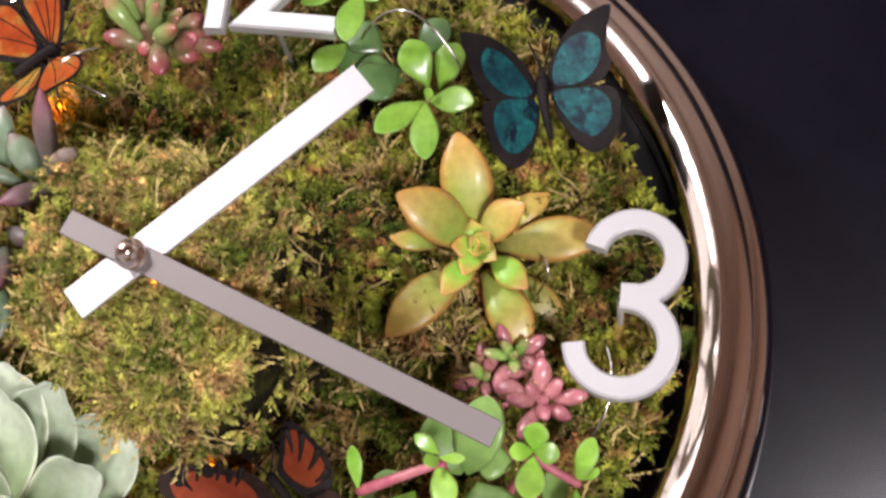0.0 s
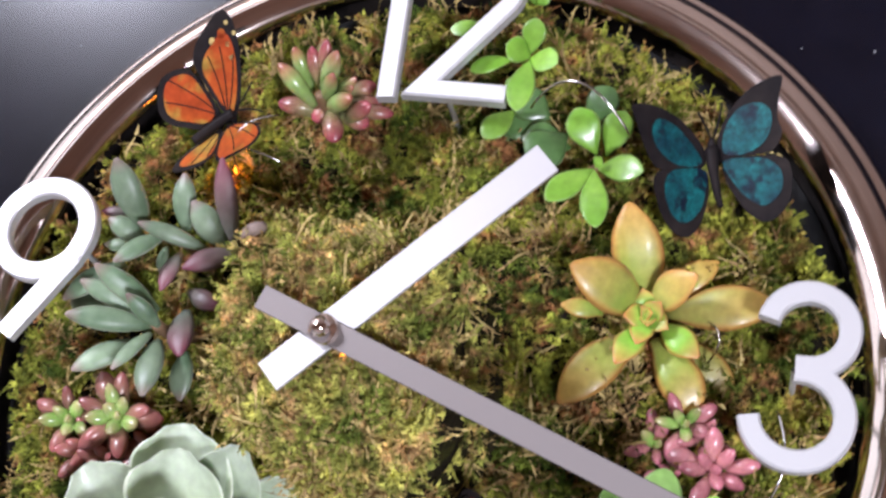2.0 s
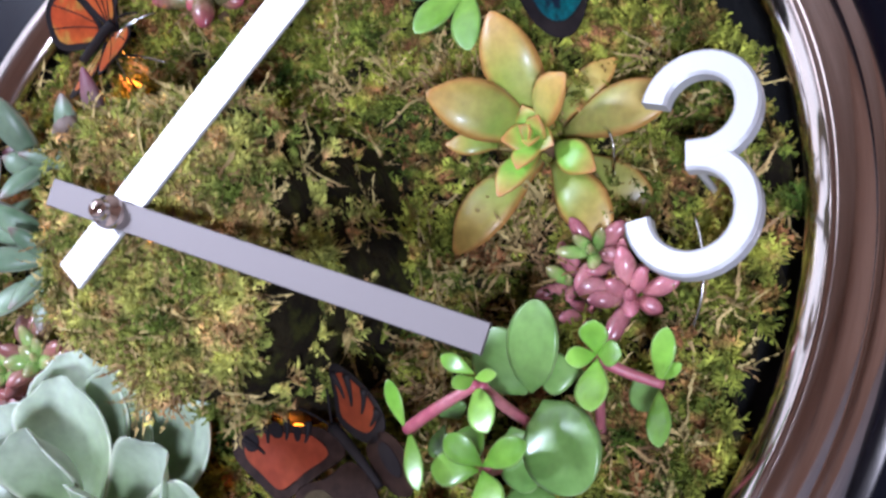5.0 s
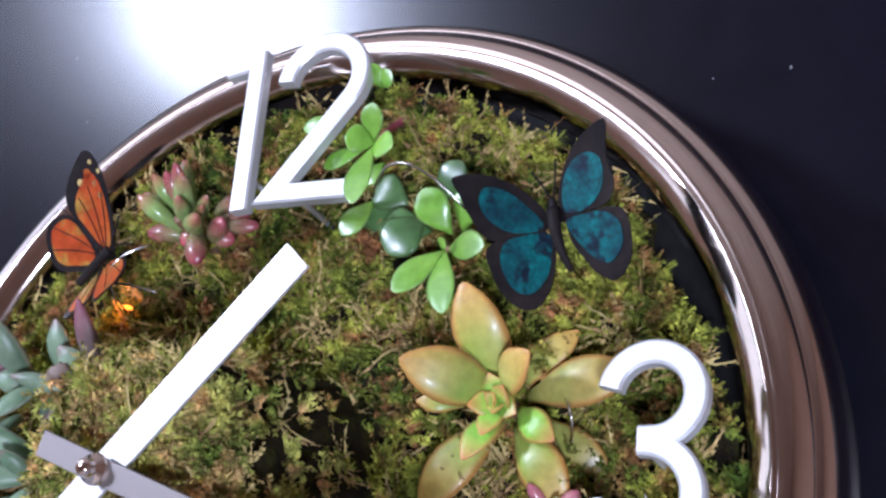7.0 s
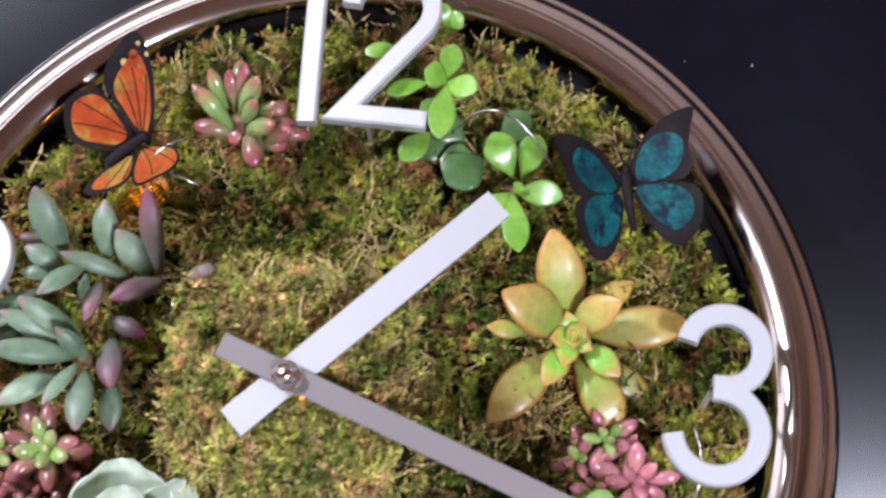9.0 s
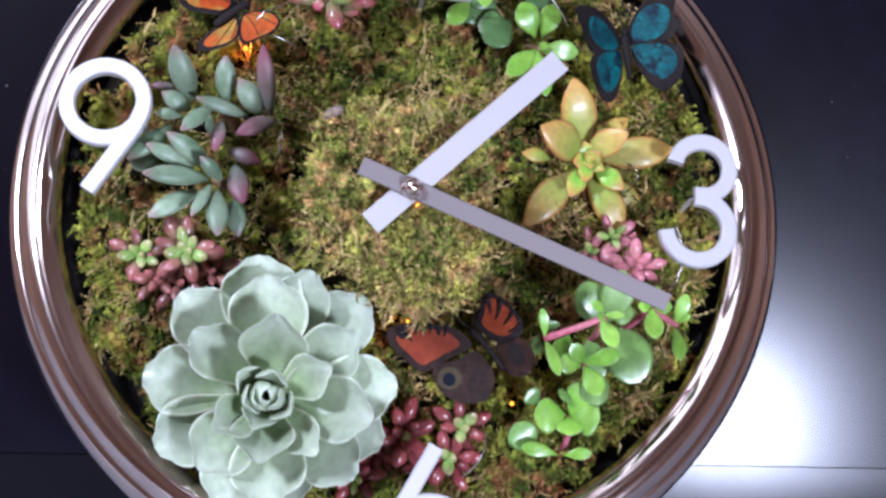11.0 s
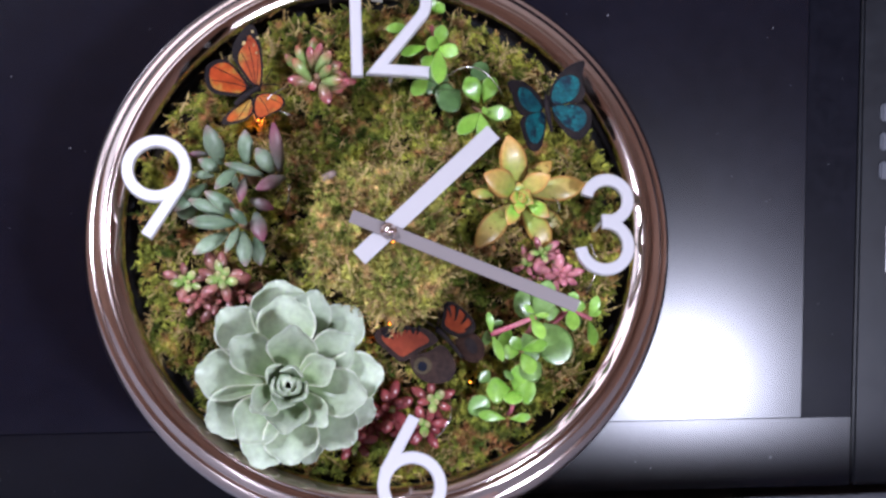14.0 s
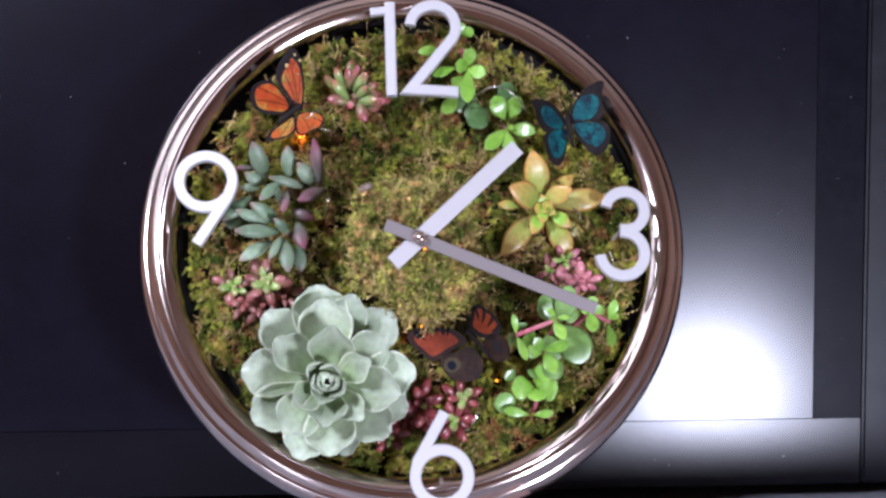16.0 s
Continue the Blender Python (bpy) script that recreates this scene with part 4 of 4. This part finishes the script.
bb = thing("butterfly_ornament", milli(88, 8, 70), "black and teal plastic butterfly above the moss", "ornament", "butterfly ornaments")
dl, dr = plane((89.5, 11, 68), (66.2, -7, 82), (84.7, 8.8, 46.5)), plane((90.5, 12, 68), (107.9, -1.9, 93.4), (108.3, 9.3, 51.8))
for outline, patch, d in ((BLUE_RF, BLUE_PRF, dr), (BLUE_RH, BLUE_PRH, dr), (BLUE_LF, BLUE_PLF, dl), (BLUE_LH, BLUE_PLH, dl)):
    wing = part("wing", wing_plate(outline, (0, 0), d), FILM_BLACK, bb)
    part("patch", wing_plate(patch, (0, 0), d, 0.0002, 0.0003, 1.10), FILM_TEAL, wing, "iridescent teal patch")
part("body", tube(bend(milli(89.6, 9.5, 74), milli(90.8, 9.5, 65), milli(93.0, 14, 57.5)), 0.0021, 10, 0.45), FILM_BLACK, bb)
part("head", tube(bend(milli(89.6, 9.5, 73.5), milli(89.5, 9.2, 75.5), milli(89.4, 9.0, 77)), 0.0015, 10, 0.6), FILM_BLACK, bb)
feelers(bb, (((89.2, 9, 77), (87.0, 7, 81), (85, 5, 84)), ((89.8, 9, 77), (91.2, 7, 82), (92, 5, 87))))
part("pin", tube(bend(milli(92, 12, 60), milli(92.5, 18, 58), milli(92.5, 32, 57)), 0.0005, 6), WIRE, bb, "thin wire pin")

monarch = thing("butterfly_ornament", milli(-68, 12, 78), "orange and black plastic butterfly pinned near the rim", "ornament", "butterfly ornaments")
d1, d2, d3 = plane((-72, 1, 112), (-67, 14, 79), (-79, 6, 97)), plane((-94, 14, 91), (-68, 14, 80), (-80, 10, 96)), plane((-54, 5, 73), (-68, 14, 78), (-84, 15, 61))
for outline, d, size, holes in ((MON_UF, d1, 0.72, (0.6, -2.4)), (MON_UH, d2, 0.80, (0.6, 0.2)), (MON_LF, d3, 0.88, (0, 0.1)), (MON_LH, d3, 0.76, (0.8, 0.3))):
    wing = part("wing", wing_plate(outline, (0, 0), d), FILM_BLACK, monarch)
    part("patch", wing_plate(outline, holes, d, 0.0002, 0.0003, size), FILM_ORANGE, wing, "orange patch")
wing = monarch.children[0]
for x, z, r in ((-69.5, 106, 1.3), (-67.3, 103, 0.8), (-72.5, 103.5, 1.0), (-66, 99, 0.7), (-65.3, 106.5, 0.6), (-68, 109.5, 0.6)):
    part("spot", wing_plate(spot(x, z, r, r * 1.2), (0, 0), d1, 0.0002, 0.0003), FILM_SPOT if r < 1.2 else FILM_ORANGE, wing)
for wing, d, root, ends in ((monarch.children[0], d1, (-67, 80), ((-74, 99), (-70, 102), (-65.5, 100))), (monarch.children[1], d2, (-69, 81), ((-91, 86), (-90, 93), (-84, 98))),
                            (monarch.children[2], d3, (-67, 78), ((-52, 76), (-53, 71), (-60, 67))), (monarch.children[3], d3, (-69, 77), ((-71, 66), (-77, 64)))):
    for x, z in ends:
        run = bend((root[0] / 1000, 0, root[1] / 1000), ((root[0] + x) / 2000 + 0.0006, 0, (root[1] + z) / 2000 + 0.0005), (x / 1000, 0, z / 1000), 8)
        part("vein", tube([Vector((p.x, d(p.x, p.z) - 0.0003, p.z)) for p in run], 0.00022, 6), FILM_BLACK, wing)
part("body", tube(bend(milli(-78, 14, 72.5), milli(-71, 13.0, 78), milli(-65, 12.5, 82)), 0.0015, 10, 1.2), FILM_BLACK, monarch)
feelers(monarch, (((-65, 12, 82), (-61, 9, 86), (-58, 7, 91)), ((-65, 12, 82), (-60, 11, 83), (-54, 10, 82))))
part("pin", tube(bend(milli(-66, 13, 77), milli(-66, 20, 74), milli(-66, 34, 73)), 0.0005, 6), WIRE, monarch, "thin wire pin")

peacock = thing("butterfly_ornament", milli(28, -6, -58), "rust and brown plastic butterfly with eye spots below the mound", "ornament", "butterfly ornaments")
dl, dr = plane((-5, -9, -52), (33, -9, -56), (22, -8, -75)), plane((25, -13, -46), (38, -10, -65), (45, -23, -46))
for outline, d, base, holes in ((PEA_L, dl, FILM_BROWN, ((None, FILM_RED), (spot(7.5, -48.4, 2.4, 1.8, -40), FILM_BLACK), (spot(0.2, -51, 2.2, 2.4), FILM_BLACK), (spot(14, -49.6, 1.0, 2.0), FILM_BLACK))),
                                (PEA_LH, dl, FILM_BROWN, ((spot(18.8, -68, 4.8, 4.4), FILM_OCHRE), (spot(18.6, -68.4, 2.5, 2.6), FILM_EYE))),
                                (PEA_R, dr, FILM_BLACK, ((None, FILM_RED),)),
                                (PEA_RH, dr, FILM_BROWN, ((spot(43.5, -58, 2.6, 4.6, 30), FILM_BLACK),))):
    wing = part("wing", wing_plate(outline, (0, 0), d), base, peacock)
    for k, (h, tone) in enumerate(holes):
        part("patch", wing_plate(h or outline, (0, 0), d, 0.0002, 0.0003 + 0.00015 * k, 1.0 if h else 0.74), tone, wing)
for wing, d, rows in ((peacock.children[0], dl, ((4, -45.5, 5, -51.5), (10.5, -46, 10.5, -51), (17, -47, 16, -52), (-2, -50, 4, -54))), (peacock.children[2], dr, ((31, -37, 33, -43), (36, -38, 35, -45), (41, -42, 38, -47), (44, -47, 40, -50)))):
    for x, z, u, v in rows:
        run = bend((x / 1000, 0, z / 1000), ((x + u) / 2000 + 0.0004, 0, (z + v) / 2000), (u / 1000, 0, v / 1000), 8)
        part("vein", tube([Vector((p.x, d(p.x, p.z) - 0.0004, p.z)) for p in run], 0.0011, 6, 0.3), FILM_BLACK, wing)
part("body", tube(bend(milli(26, -13, -49), milli(32, -13.5, -55), milli(39, -13, -64)), 0.0016, 10, 0.6), FILM_BLACK, peacock)
feelers(peacock, (((26, -13, -49), (22, -15, -46), (18, -15, -44)), ((26, -13, -49), (27, -16, -44), (27, -17, -40))))
part("pin", tube(bend(milli(32, -12, -56), milli(32, 0, -57), milli(32, 22, -57)), 0.0005, 6), WIRE, peacock, "thin wire pin")

# ---- fairy-light wire ----
lights = thing("fairy_light_string", milli(40, 20, 80), "thin silver fairy-light wire with tiny amber bulbs", "fairy lights")
for a, b, c in (((34, 8, 85), (50, -4, 89), (66, 6, 75)), ((112, 12, -3), (114.5, 8, -18), (109, 13, -31)), ((-50, 6, 29), (-49.5, 4, 23), (-52, 12, 15)),
                ((33, 6, -84), (32.5, -5, -97), (22, 4, -109)), ((91, 12, 22), (95, 6, 16), (92, 14, 10)), ((-63, 21, 63), (-61, 9, 74), (-49, 13, 82)), ((-66, 14, 71), (-56, 11, 69), (-46, 15, 66))):
    part("wire", tube(bend(milli(*a), milli(*b), milli(*c)), 0.00042, 6), WIRE, lights)
for x, y, z in ((-66, 25, 66), (45, 5, -77.4), (2, -52, -6.5), (3, 8, -46)):
    part("bulb", lathe([(0.0001, (y - 2.2) / 1000), (0.0006, (y - 1.6) / 1000), (0.0007, y / 1000), (0.0006, (y + 1.6) / 1000), (0.0002, (y + 2.2) / 1000)], (x / 1000, z / 1000), 10), LED, lights, "glowing amber bulb")
pebble = thing("pebble", milli(-29, -46, 27), "small grey-brown pebble on the moss mound", "pebble")
part("stone", tube(bend(milli(-31, -47, 25.5), milli(-28.5, -49, 27), milli(-26.5, -47, 28), 6), 0.0021, 9, 0.8), PEBBLE, pebble)
